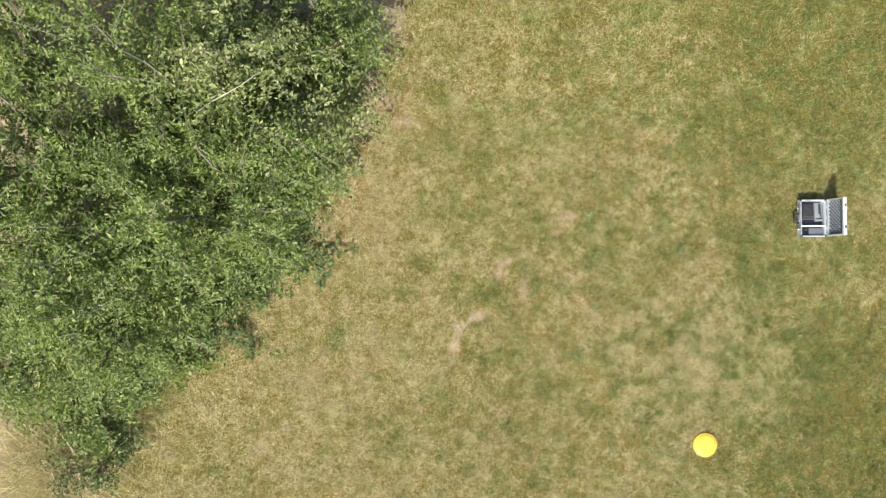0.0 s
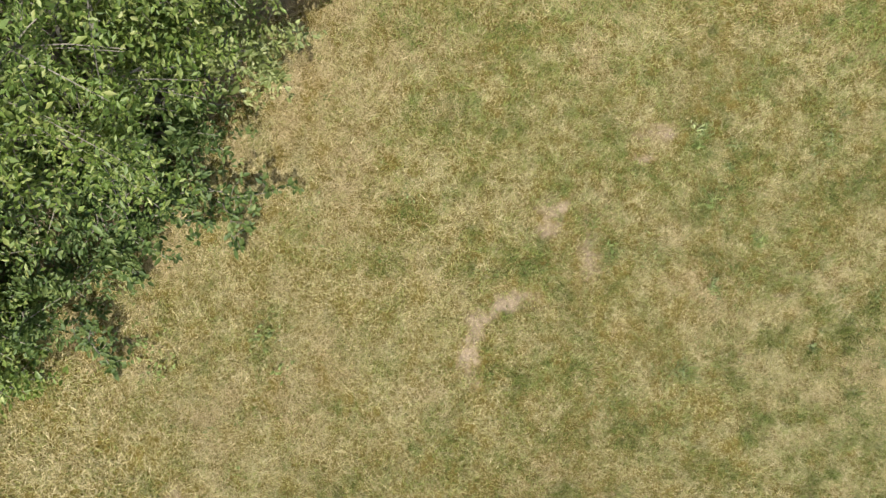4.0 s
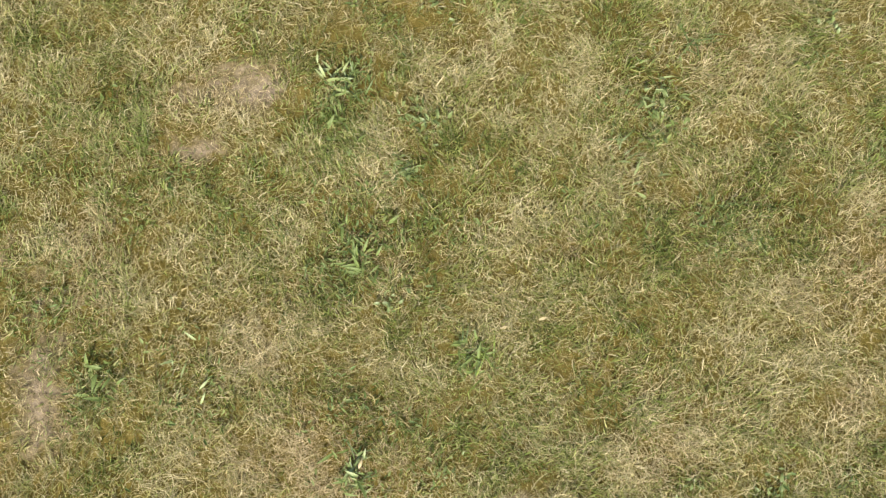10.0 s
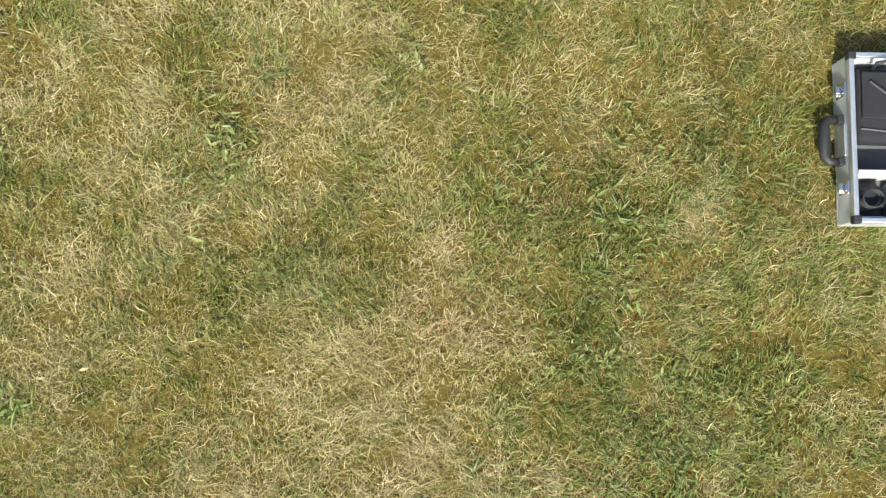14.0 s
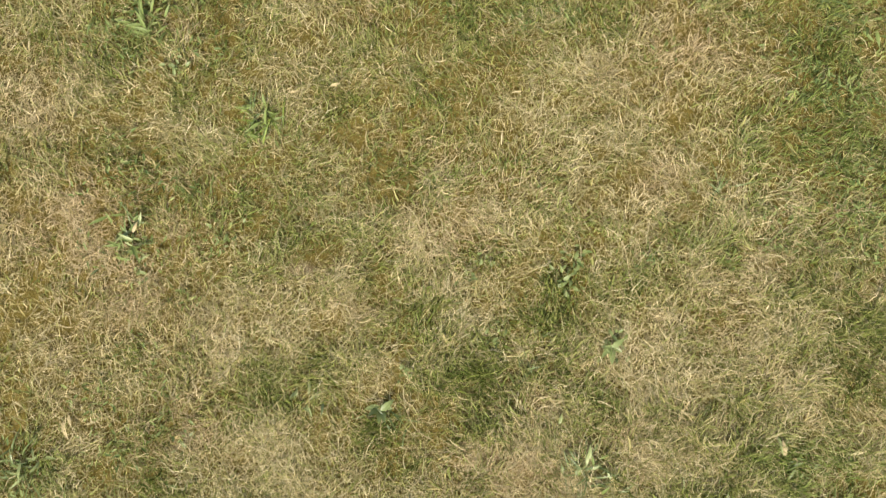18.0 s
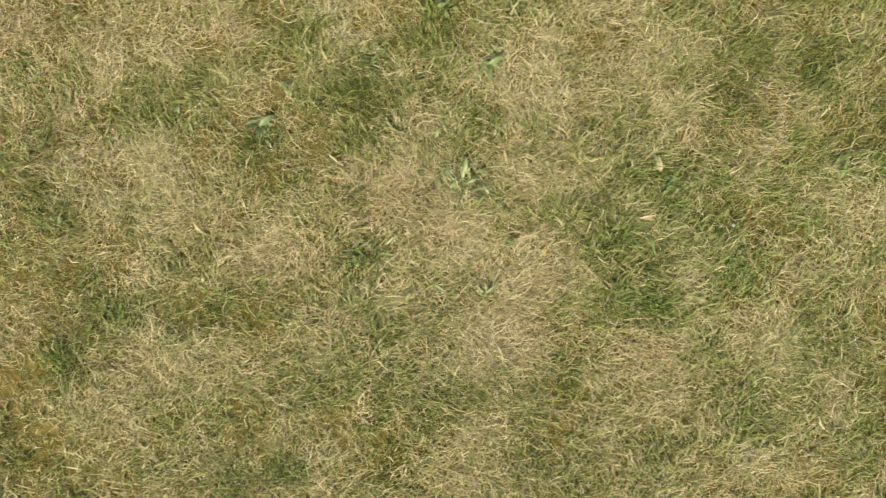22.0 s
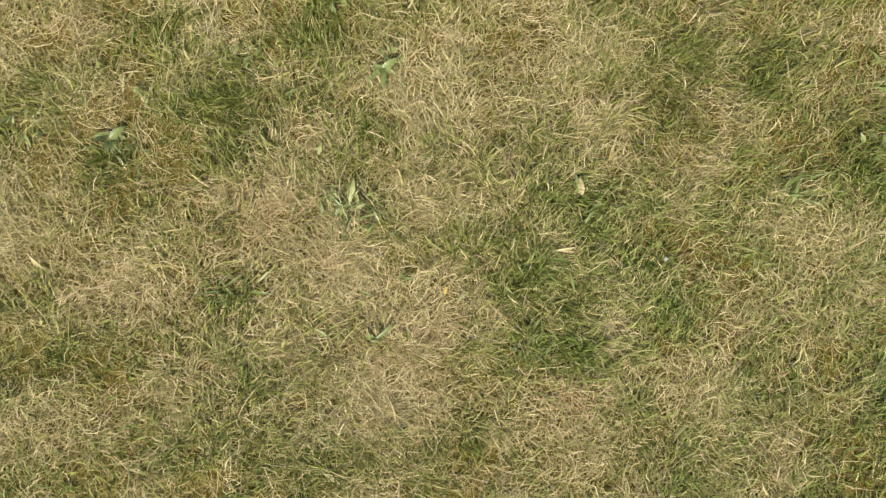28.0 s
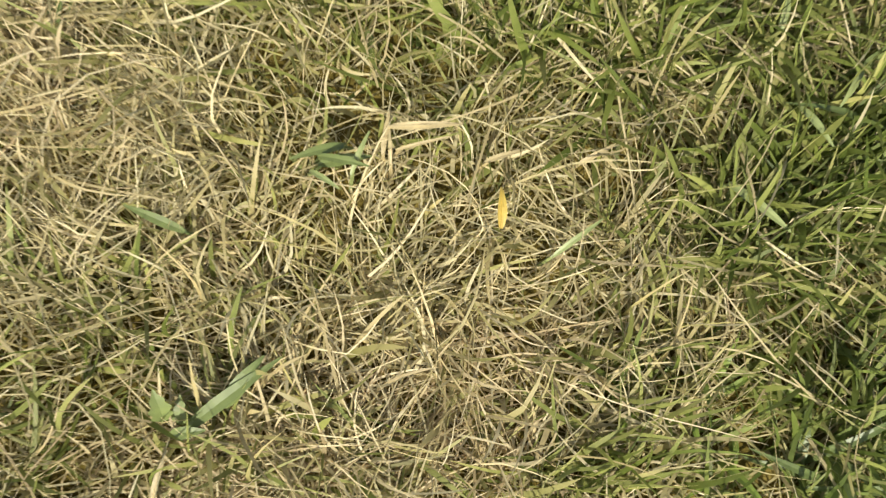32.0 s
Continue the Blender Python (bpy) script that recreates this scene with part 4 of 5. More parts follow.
    part("body", box(-0.066, 0.066, -0.085, 0.10, 0, 0.062, 0.018, 4), FABRIC, bag, "", True)
    part("flap", box(-0.058, 0.058, -0.03, 0.085, 0.0625, 0.070, 0.003), FABRIC, bag)
    part("loop_handle", tube([(-0.03, 0.092, 0.068), (-0.03, 0.10, 0.088), (0.0, 0.105, 0.094), (0.03, 0.10, 0.088), (0.03, 0.092, 0.068)], (0.005,) * 5, 8), BLACK, bag, "", True)
    part("zip", tube([(-0.060, -0.055, 0.0635), (0.0, -0.060, 0.0645), (0.060, -0.055, 0.0635)], (0.002,) * 3, 5), FOAM, bag)
    part("strap", tube([(-0.04, 0.06, 0.072), (0.01, 0.02, 0.076), (0.03, -0.05, 0.073)], (0.004, 0.005, 0.004), 6), BLACK, bag)
    control = thing("remote_control", pose(base[0] + 0.070, base[1] + 0.07, base[2], 0, 0, 4), "light grey remote control with black sticks", "remote control")
    part("body", box(-0.046, 0.046, -0.105, 0.105, 0, 0.045, 0.014, 3), GREY, control, "", True)
    part("grip", box(0.000, 0.024, -0.03, 0.090, 0.0455, 0.054, 0.006), BLACK, control, "black grip strip")
    for yy in (-0.075, -0.045):
        part("stick", lathe([(0, 0.046), (0.009, 0.046), (0.004, 0.052), (0.004, 0.066), (0.006, 0.068), (0, 0.070)], 12), BLACK, control, "", True)
        control.children[-1].location = (0.02, yy, 0)
    part("screen_mount", box(-0.040, 0.040, -0.100, -0.078, 0.0455, 0.06, 0.004), GREY, control)
    pouch = thing("grey_pouch", pose(base[0] + 0.040, base[1] - 0.148, base[2]), "smooth grey pouch in the small compartment", "pouch")
    part("body", box(-0.085, 0.085, -0.044, 0.044, 0, 0.055, 0.016, 4), plain_material("grey_nylon", (0.085, 0.09, 0.105), 0.5, 0, 220, 0.15, 0.4), pouch, "", True)
    part("seam", tube([(-0.078, -0.02, 0.0555), (0.0, -0.022, 0.0565), (0.078, -0.02, 0.0555)], (0.0018,) * 3, 5), FABRIC, pouch)
    charger = thing("charger", pose(base[0] - 0.090, base[1] - 0.148, base[2], 0, 0, 12), "small black charger with a coiled lead", "charger")
    part("body", box(-0.036, 0.036, -0.028, 0.03, 0, 0.04, 0.006), BLACK, charger)
    coil = [(0.026 * math.cos(k * 0.5), 0.022 * math.sin(k * 0.5), 0.044 + 0.0006 * k) for k in range(38)]
    part("lead", tube(coil, [0.003] * len(coil), 6), BLACK, charger, "", True)


def build_disc():
    x, y, r = DISC
    z = float(ground_height(np.array([x]), np.array([y]))[0]) + 0.012
    top = thing("flying_disc", pose(x, y, z, 1.5, -1, 0), "bright yellow plastic flying disc lying on the grass", "flying disc")
    part("rim", lathe([(r - 0.007, 0.0), (r - 0.002, 0.001), (r, 0.005), (r - 0.0005, 0.012), (r - 0.004, 0.018), (r - 0.013, 0.0215),
                       (r - 0.0135, 0.0185), (r - 0.0065, 0.014), (r - 0.007, 0.0)], 64), YELLOW, top, "", True)
    part("flight_plate", lathe([(0, 0.0228), (0.045, 0.0227), (0.085, 0.0224), (r - 0.0131, 0.0216), (r - 0.0136, 0.0190), (0.085, 0.0195), (0, 0.0198)], 64), YELLOW, top, "", True)


# ---- weeds, tufts, leaves ----
def weed_leaf(length, width, lobes):
    """One arched leaf, plain or with a toothed edge, lying along +x."""
    bm = bmesh.new()
    n = 9
    mid = [bm.verts.new((length * t, 0, length * (0.30 * t - 0.36 * t * t))) for t in np.linspace(0, 1, n)]
    for side in (-1, 1):
        edge = []
        for k, t in enumerate(np.linspace(0, 1, n)):
            w = width * 0.5 * math.sin(math.pi * min(1, 0.06 + 0.94 * t ** 0.8)) * (1 + lobes * (-1) ** k) + 0.0004
            edge.append(bm.verts.new((length * (t - 0.04 * lobes * (k % 2)), side * w, mid[k].co.z + 0.18 * w)))
        for k in range(n - 1):
            q = (mid[k], mid[k + 1], edge[k + 1], edge[k])
            bm.faces.new(q if side > 0 else q[::-1])
    return bm


def rosette(x, y, size, count, lobes, seed, material, label, name="weed", spread=0.0):
    """Leaves on a common root; with a spread they stand scattered in a loose clump."""
    rng = random.Random(seed)
    top = thing(name, pose(x, y, ground_at(x, y)), label, "weed", "weeds in the lawn")
    first = part("leaf", weed_leaf(size, size * (rng.uniform(0.34, 0.46) if name == "weed" else rng.uniform(0.14, 0.20)), lobes), material, top)
    for k in range(count):
        ob = first if k == 0 else first.copy()
        if k:
            scene.collection.objects.link(ob)
            ob.parent = top
        s = rng.uniform(0.6, 1.15)
        ob.matrix_basis = pose(rng.gauss(0, spread + 0.004), rng.gauss(0, spread + 0.004), rng.uniform(0.006, 0.026), rng.uniform(-25, 25), rng.uniform(-50, 5), rng.uniform(0, 360)) @ Matrix.Diagonal((s, s, s, 1))
    return top


def coarse_tuft(x, y, size, count, seed, material, label):
    """Broad upright blades of a coarse grass."""
    rng = random.Random(seed)
    top = thing("coarse_grass_tuft", pose(x, y, ground_at(x, y)), label, "grass tuft", "coarse tufts in the lawn")
    bm = bmesh.new()
    n = 6
    rows = []
    for t in np.linspace(0, 1, n):
        w, z = 0.0022 * (1 - t ** 2.2) + 0.0002, size * (t - 0.42 * t * t)
        xx = size * 0.55 * t * t + 0.12 * size * t
        rows.append((bm.verts.new((xx, -w, z + 0.25 * w)), bm.verts.new((xx, 0, z)), bm.verts.new((xx, w, z + 0.25 * w))))
    for a, b in zip(rows, rows[1:]):
        bm.faces.new((a[0], a[1], b[1], b[0]))
        bm.faces.new((a[1], a[2], b[2], b[1]))
    first = part("blade", bm, material, top)
    for k in range(count):
        ob = first if k == 0 else first.copy()
        if k:
            scene.collection.objects.link(ob)
            ob.parent = top
        s = rng.uniform(0.6, 1.15)
        ob.matrix_basis = pose(rng.gauss(0, 0.02), rng.gauss(0, 0.02), -0.002, rng.uniform(-18, 18), rng.uniform(0, 45), rng.uniform(0, 360)) @ Matrix.Diagonal((s, rng.uniform(0.7, 1.2), s, 1))
    return top


def fallen_leaf(x, y, size, width, turn, material, label, z=0.03, tilt=12):
    top = thing("fallen_leaf", pose(x, y, ground_at(x, y) + z, tilt, -tilt * 0.6, turn), label, "leaf", "fallen leaves on the lawn")
    part("blade", weed_leaf(size, width, 0.0), material, top)
    part("midrib", tube([(0, 0, 0.0006), (size * 0.5, 0, size * 0.06 + 0.0006), (size * 0.96, 0, -size * 0.04 + 0.0006)], (0.0007, 0.0005, 0.0002), 4), material, top)
    return top


def plantain_leaf(x, y, size, width, turn, material, label, z):
    """A single growing leaf that rises out of the turf and arches over."""
    top = thing("plantain", pose(x, y, ground_at(x, y)), label, "weed", "broad leaves in the lawn")
    bm = weed_leaf(size, width, 0.0)
    bmesh.ops.transform(bm, matrix=pose(0, 0, z, turn % 17 - 8, -14, turn), verts=bm.verts[:])
    part("leaf", bm, material, top)
    c, s = math.cos(radians(turn)), math.sin(radians(turn))
    part("stalk", tube([(-0.004 * c, -0.004 * s, 0), (-0.001 * c, -0.001 * s, z * 0.6), (0.003 * c, 0.003 * s, z + 0.001)], (0.0012, 0.001, 0.0008), 5), material, top)
    return top


def white_flower(x, y, seed, z=0.035):
    rng = random.Random(seed)
    top = thing("clover_flower", pose(x, y, ground_at(x, y)), "small white clover flower among the grass", "flower", "white flowers in the lawn")
    part("stem", tube([(0, 0, 0), (0.002, 0.001, z * 0.6), (0.003, 0.0, z)], (0.0008, 0.0008, 0.0006), 5), WEED_LEAF, top)
    bm = bmesh.new()
    for k in range(26):
        a, e = k * 2.4, 0.15 + 1.35 * k / 26
        out = Vector((math.cos(a) * math.cos(e), math.sin(a) * math.cos(e), math.sin(e)))
        tube([out * 0.001, out * 0.0048], (0.0006, 0.0009), 4, bm)
    bmesh.ops.translate(bm, verts=bm.verts[:], vec=(0.003, 0, z))
    part("flower_head", bm, PETAL, top, "white flower head")


def tussock(x, y, size, count, seed, dryness, label):
    """A clump of long arching dry grass."""
    rng = np.random.default_rng(seed)
    r = rng.normal(0, 0.13, (2, count))
    ob = blades("dry_grass_tussock", label, rng, x + r[0], y + r[1], 6, size * rng.lognormal(0, 0.25, count), rng.uniform(0.0025, 0.005, count),
                np.abs(rng.normal(0.45, 0.35, count)), np.clip(rng.normal(dryness, 0.12, count), 0, 1), np.zeros(count))
    del ob["kind"]
    return tagged(ob, label, "grass tuft", "dry tussocks by the shrubs")


# ---- the place ----
build_ground()
tall = shrub(-3.10, 1.75, 3.25, 1.45, 1.40, 41, 18, 520, low=0.5)
part("bare_branch", tube([(0, 0, 0.9), (0.25, -0.12, 1.9), (0.52, -0.14, 2.52), (0.80, -0.08, 2.84), (0.96, 0.00, 2.96)], (0.009, 0.007, 0.005, 0.0035, 0.002), 7), BLEACHED_WOOD, tall, "bare grey branch", True)
shrub(-4.45, 0.55, 2.95, 1.30, 1.25, 42, 18, 480, low=0.45)
shrub(-2.80, 0.85, 2.95, 1.15, 0.90, 43, 16, 440, low=0.6)
shrub(-3.70, -0.10, 2.60, 0.90, 0.80, 44, 15, 400, low=0.5)
shrub(-4.72, -0.55, 2.10, 0.90, 0.62, 45, 14, 360, low=0.4)
shrub(-2.30, 2.65, 2.55, 1.10, 1.10, 46, 15, 400, low=0.5)
shrub(-4.95, 2.30, 3.35, 1.40, 1.40, 47, 18, 460, low=0.5)
shrub(-3.50, 3.60, 3.25, 1.40, 1.30, 48, 18, 460, low=0.5)
shrub(-4.95, 3.90, 3.30, 1.30, 1.30, 49, 16, 360, low=0.5)
shrub(-4.48, 1.31, 2.90, 1.10, 1.10, 62, 15, 330, low=0.5)
LOW = "low spreading shrub shoots with dark green leaves"
near = shrub(-2.62, 0.38, 0.75, 0.34, 0.42, 51, 11, 120, 0.037, BRAMBLE_LEAF, LOW, 0.25)
part("bare_twig", tube([(0.02, 0, 0), (0.10, 0.3, 0.65), (0.38, 0.55, 1.00), (0.66, 0.60, 1.05)], (0.010, 0.007, 0.005, 0.002), 6), BLEACHED_WOOD, near, "bleached bare twig", True)
shrub(-2.38, 0.95, 0.90, 0.46, 0.48, 58, 11, 120, 0.037, BRAMBLE_LEAF, LOW, 0.25)
shrub(-3.27, -0.22, 0.62, 0.40, 0.42, 52, 10, 80, 0.037, BRAMBLE_LEAF, LOW, 0.25)
shrub(-3.86, -0.62, 0.95, 0.46, 0.45, 53, 10, 120, 0.042, BRAMBLE_LEAF, LOW, 0.25)
shrub(-4.26, -1.10, 0.85, 0.48, 0.45, 54, 10, 140, 0.036, SHRUB_LEAF, LOW, 0.2)
shrub(-4.30, -1.70, 0.45, 0.32, 0.34, 57, 8, 90, 0.036, BRAMBLE_LEAF, LOW, 0.1)
shrub(-2.35, 1.70, 1.20, 0.45, 0.60, 55, 10, 120, 0.044, SHRUB_LEAF, "low shrub shoots over the dry grass", 0.3)
shrub(-5.35, -0.75, 0.90, 0.60, 0.45, 56, 11, 150)
shrub(-3.30, 0.60, 1.00, 0.75, 0.70, 59, 12, 160, 0.037, BRAMBLE_LEAF, LOW, 0.2)
shrub(-3.10, 1.90, 1.10, 0.80, 0.80, 60, 12, 160, 0.037, BRAMBLE_LEAF, LOW, 0.2)
shrub(-4.20, 0.10, 0.90, 0.75, 0.70, 61, 12, 160, 0.037, BRAMBLE_LEAF, LOW, 0.2)
OVER = "pale olive-green leafy shrub leaning out over bare soil"
shrub(-2.02, 1.95, 1.90, 0.60, 0.55, 65, 12, 190, 0.038, OLIVE_LEAF, OVER, 0.4)
shrub(-2.50, 2.05, 2.85, 0.66, 0.50, 68, 13, 200, 0.038, OLIVE_LEAF, OVER, 0.5)
shrub(-2.32, 1.72, 2.55, 0.50, 0.40, 69, 12, 150, 0.038, OLIVE_LEAF, OVER, 0.5)
shrub(-1.95, 2.52, 1.60, 0.78, 0.34, 66, 11, 170, 0.038, OLIVE_LEAF, OVER, 0.3)
shrub(-2.08, 1.30, 1.30, 0.42, 0.40, 67, 10, 110, 0.036, OLIVE_LEAF, OVER, 0.35)
shrub(-3.42, -0.52, 0.45, 0.32, 0.26, 64, 9, 90, 0.036, SHRUB_LEAF, LOW, 0.15)
shrub(-2.25, 1.55, 2.30, 0.62, 0.75, 63, 12, 240, low=0.55)
build_case()
build_disc()

CLOSE = (1.95, 2.80, -1.12, -0.50)
NEAR = (1.35, 3.40, -1.40, -0.15)
MIDDLE = (-0.05, 4.10, -1.50, 1.30)
AROUND = (-2.60, 4.60, -2.20, 2.10)
WIDE = (-5.40, 5.30, -3.40, 4.60)
MAT = "matted half-dry lawn grass, pale straw and green blades"
SHORT = "short sunburnt lawn grass with green patches"
lawn("lawn_grass", MAT, 100, CLOSE, 62000, (), 6, 0.035, 1.05, spread=0.014)
lawn("lawn_grass", MAT, 101, NEAR, 52000, (CLOSE,), 3, 0.029, 1.08)
lawn("lawn_grass", MAT, 102, MIDDLE, 40000, (NEAR,), 3, 0.027, 1.02)
lawn("lawn_grass", "sunburnt lawn grass, longer and drier towards the shrubs", 105, AROUND, 21000, (MIDDLE,), 2, 0.038, 1.85, 12, 0.019, 0.9)
lawn("lawn_grass", SHORT, 103, WIDE, 12500, (AROUND,), 2, 0.037, 2.8, 8, 0.028, 0.8)
lawn("lawn_grass", SHORT, 104, (-11, 11, -9, 10), 900, (WIDE,), 2, 0.075, 6.0, 8, 0.05, 0.6, thin=5.5)
broad_leaves("low broad green weed leaves among the grass", 110, MIDDLE, 7000, 0.014, NEAR)
broad_leaves("low broad green weed leaves among the grass", 111, WIDE, 6000, 0.018, MIDDLE)
dead_strands("fine bleached dead grass strands lying on the turf", 120, CLOSE, 6000, 0.034, 0.0012)
dead_strands("fine bleached dead grass strands lying on the turf", 121, NEAR, 5000, 0.042, 0.0014)

rosette(1.260, 0.768, 0.023, 20, 0.00, 201, WEED_LEAF, "small clump of bluish green weed leaves in the lawn", spread=0.023)
rosette(1.206, 0.621, 0.020, 16, 0.00, 202, WEED_LEAF, "small clump of bluish green weed leaves in the lawn", spread=0.020)
rosette(1.294, 1.094, 0.020, 14, 0.00, 203, WEED_LEAF, "small clump of bluish green weed leaves in the lawn", spread=0.020)
rosette(1.863, 0.826, 0.022, 14, 0.00, 204, WEED_LEAF, "small clump of bluish green weed leaves in the lawn", spread=0.022)
rosette(1.173, 0.293, 0.019, 12, 0.00, 205, WEED_LEAF, "small clump of bluish green weed leaves in the lawn", spread=0.019)
rosette(1.314, -0.124, 0.019, 16, 0.00, 206, WEED_LEAF, "small clump of bluish green weed leaves in the lawn", spread=0.019)
rosette(2.136, -0.182, 0.021, 22, 0.00, 207, WEED_LEAF, "small clump of bluish green weed leaves in the lawn", spread=0.021)
rosette(2.241, -0.348, 0.019, 16, 0.00, 208, WEED_LEAF, "small clump of bluish green weed leaves in the lawn", spread=0.019)
rosette(1.115, -0.235, 0.015, 12, 0.00, 209, WEED_LEAF, "small clump of bluish green weed leaves in the lawn", spread=0.015)
rosette(1.244, -0.593, 0.017, 14, 0.00, 210, WEED_LEAF, "small clump of bluish green weed leaves in the lawn", spread=0.017)
rosette(1.912, -0.177, 0.017, 12, 0.00, 211, WEED_LEAF, "small clump of bluish green weed leaves in the lawn", spread=0.017)
rosette(-1.749, -0.461, 0.033, 22, 0.00, 212, WEED_LEAF, "small clump of bluish green weed leaves in the lawn", spread=0.033)
rosette(-0.863, 0.416, 0.028, 17, 0.00, 213, WEED_LEAF, "small clump of bluish green weed leaves in the lawn", spread=0.028)
rosette(1.241, 0.793, 0.019, 17, 0.00, 214, WEED_LEAF, "small clump of bluish green weed leaves in the lawn", spread=0.019)
rosette(1.203, 0.634, 0.019, 16, 0.00, 215, WEED_LEAF, "small clump of bluish green weed leaves in the lawn", spread=0.019)
rosette(1.852, 0.744, 0.017, 12, 0.00, 216, WEED_LEAF, "small clump of bluish green weed leaves in the lawn", spread=0.017)
rosette(2.334, 1.056, 0.019, 12, 0.00, 217, WEED_LEAF, "small clump of bluish green weed leaves in the lawn", spread=0.019)
rosette(1.961, -0.335, 0.017, 14, 0.00, 218, WEED_LEAF, "small clump of bluish green weed leaves in the lawn", spread=0.017)
rosette(3.266, -0.440, 0.022, 14, 0.00, 219, WEED_LEAF, "small clump of bluish green weed leaves in the lawn", spread=0.022)
rosette(1.761, -0.434, 0.014, 12, 0.00, 220, WEED_LEAF, "small clump of bluish green weed leaves in the lawn", spread=0.014)
rosette(2.689, -0.624, 0.014, 14, 0.00, 221, WEED_LEAF, "small clump of bluish green weed leaves in the lawn", spread=0.014)
rosette(2.246, -0.895, 0.026, 3, 0.20, 222, WEED_LEAF, "broad toothed dandelion leaves in the lawn", spread=0.000)
rosette(1.706, -0.514, 0.042, 7, 0.18, 223, WEED_LEAF, "toothed dandelion leaves in the lawn", spread=0.000)
rosette(2.245, -0.351, 0.035, 8, 0.18, 224, WEED_LEAF, "toothed dandelion leaves in the lawn", spread=0.000)
rosette(1.011, 0.893, 0.045, 14, 0.00, 300, PALE_GREEN_LEAF, "loose clump of broad pale green strap leaves in the lawn", "strap_leaved_weed", 0.024)
rosette(1.029, 0.763, 0.040, 12, 0.00, 301, LAWN_LEAF, "loose clump of broad pale green strap leaves in the lawn", "strap_leaved_weed", 0.024)
rosette(0.449, 0.059, 0.045, 14, 0.00, 302, LAWN_LEAF, "loose clump of broad pale green strap leaves in the lawn", "strap_leaved_weed", 0.024)
rosette(0.655, 0.104, 0.035, 8, 0.00, 303, PALE_GREEN_LEAF, "loose clump of broad pale green strap leaves in the lawn", "strap_leaved_weed", 0.024)
rosette(1.375, 0.148, 0.045, 10, 0.00, 304, LAWN_LEAF, "loose clump of broad pale green strap leaves in the lawn", "strap_leaved_weed", 0.024)
rosette(1.078, -0.145, 0.045, 9, 0.00, 305, LAWN_LEAF, "loose clump of broad pale green strap leaves in the lawn", "strap_leaved_weed", 0.024)
rosette(1.863, 0.827, 0.040, 10, 0.00, 306, PALE_GREEN_LEAF, "loose clump of broad pale green strap leaves in the lawn", "strap_leaved_weed", 0.024)
rosette(1.095, 0.442, 0.040, 12, 0.00, 307, LAWN_LEAF, "loose clump of broad pale green strap leaves in the lawn", "strap_leaved_weed", 0.024)
rosette(1.102, 0.390, 0.050, 16, 0.00, 308, LAWN_LEAF, "loose clump of broad pale green strap leaves in the lawn", "strap_leaved_weed", 0.024)
rosette(1.812, 0.615, 0.045, 8, 0.00, 309, PALE_GREEN_LEAF, "loose clump of broad pale green strap leaves in the lawn", "strap_leaved_weed", 0.024)
rosette(2.800, 0.665, 0.045, 8, 0.00, 310, LAWN_LEAF, "loose clump of broad pale green strap leaves in the lawn", "strap_leaved_weed", 0.024)
rosette(2.868, 0.465, 0.045, 8, 0.00, 311, LAWN_LEAF, "loose clump of broad pale green strap leaves in the lawn", "strap_leaved_weed", 0.024)
rosette(1.085, -0.147, 0.040, 8, 0.00, 312, PALE_GREEN_LEAF, "loose clump of broad pale green strap leaves in the lawn", "strap_leaved_weed", 0.024)
rosette(1.383, 0.162, 0.040, 6, 0.00, 313, LAWN_LEAF, "loose clump of broad pale green strap leaves in the lawn", "strap_leaved_weed", 0.024)
rosette(1.076, -0.143, 0.045, 8, 0.00, 314, LAWN_LEAF, "loose clump of broad pale green strap leaves in the lawn", "strap_leaved_weed", 0.024)
rosette(0.881, -0.672, 0.045, 8, 0.00, 315, PALE_GREEN_LEAF, "loose clump of broad pale green strap leaves in the lawn", "strap_leaved_weed", 0.024)
rosette(2.611, -0.725, 0.050, 6, 0.00, 316, LAWN_LEAF, "loose clump of broad pale green strap leaves in the lawn", "strap_leaved_weed", 0.024)
rosette(2.222, -0.642, 0.034, 5, 0.00, 317, LAWN_LEAF, "loose clump of broad pale green strap leaves in the lawn", "strap_leaved_weed", 0.024)
rosette(1.532, -0.496, 0.040, 8, 0.00, 318, PALE_GREEN_LEAF, "loose clump of broad pale green strap leaves in the lawn", "strap_leaved_weed", 0.024)
rosette(3.077, -0.547, 0.045, 6, 0.00, 319, LAWN_LEAF, "loose clump of broad pale green strap leaves in the lawn", "strap_leaved_weed", 0.024)
rosette(3.305, -0.311, 0.045, 10, 0.00, 320, LAWN_LEAF, "loose clump of broad pale green strap leaves in the lawn", "strap_leaved_weed", 0.024)
rosette(3.376, -0.448, 0.045, 10, 0.00, 321, PALE_GREEN_LEAF, "loose clump of broad pale green strap leaves in the lawn", "strap_leaved_weed", 0.024)
rosette(3.470, -0.231, 0.040, 8, 0.00, 322, LAWN_LEAF, "loose clump of broad pale green strap leaves in the lawn", "strap_leaved_weed", 0.024)
rosette(3.746, -1.154, 0.050, 12, 0.00, 323, LAWN_LEAF, "loose clump of broad pale green strap leaves in the lawn", "strap_leaved_weed", 0.024)
coarse_tuft(2.188, -0.648, 0.085, 22, 225, WEED_LEAF, "dark green coarse grass tuft in the dry lawn")
coarse_tuft(1.956, -0.806, 0.075, 14, 226, WEED_LEAF, "dark green coarse grass tuft in the dry lawn")
coarse_tuft(2.585, -0.737, 0.070, 14, 227, WEED_LEAF, "dark green coarse grass tuft in the dry lawn")
coarse_tuft(2.136, -1.072, 0.060, 9, 228, WEED_LEAF, "dark green coarse grass tuft in the dry lawn")
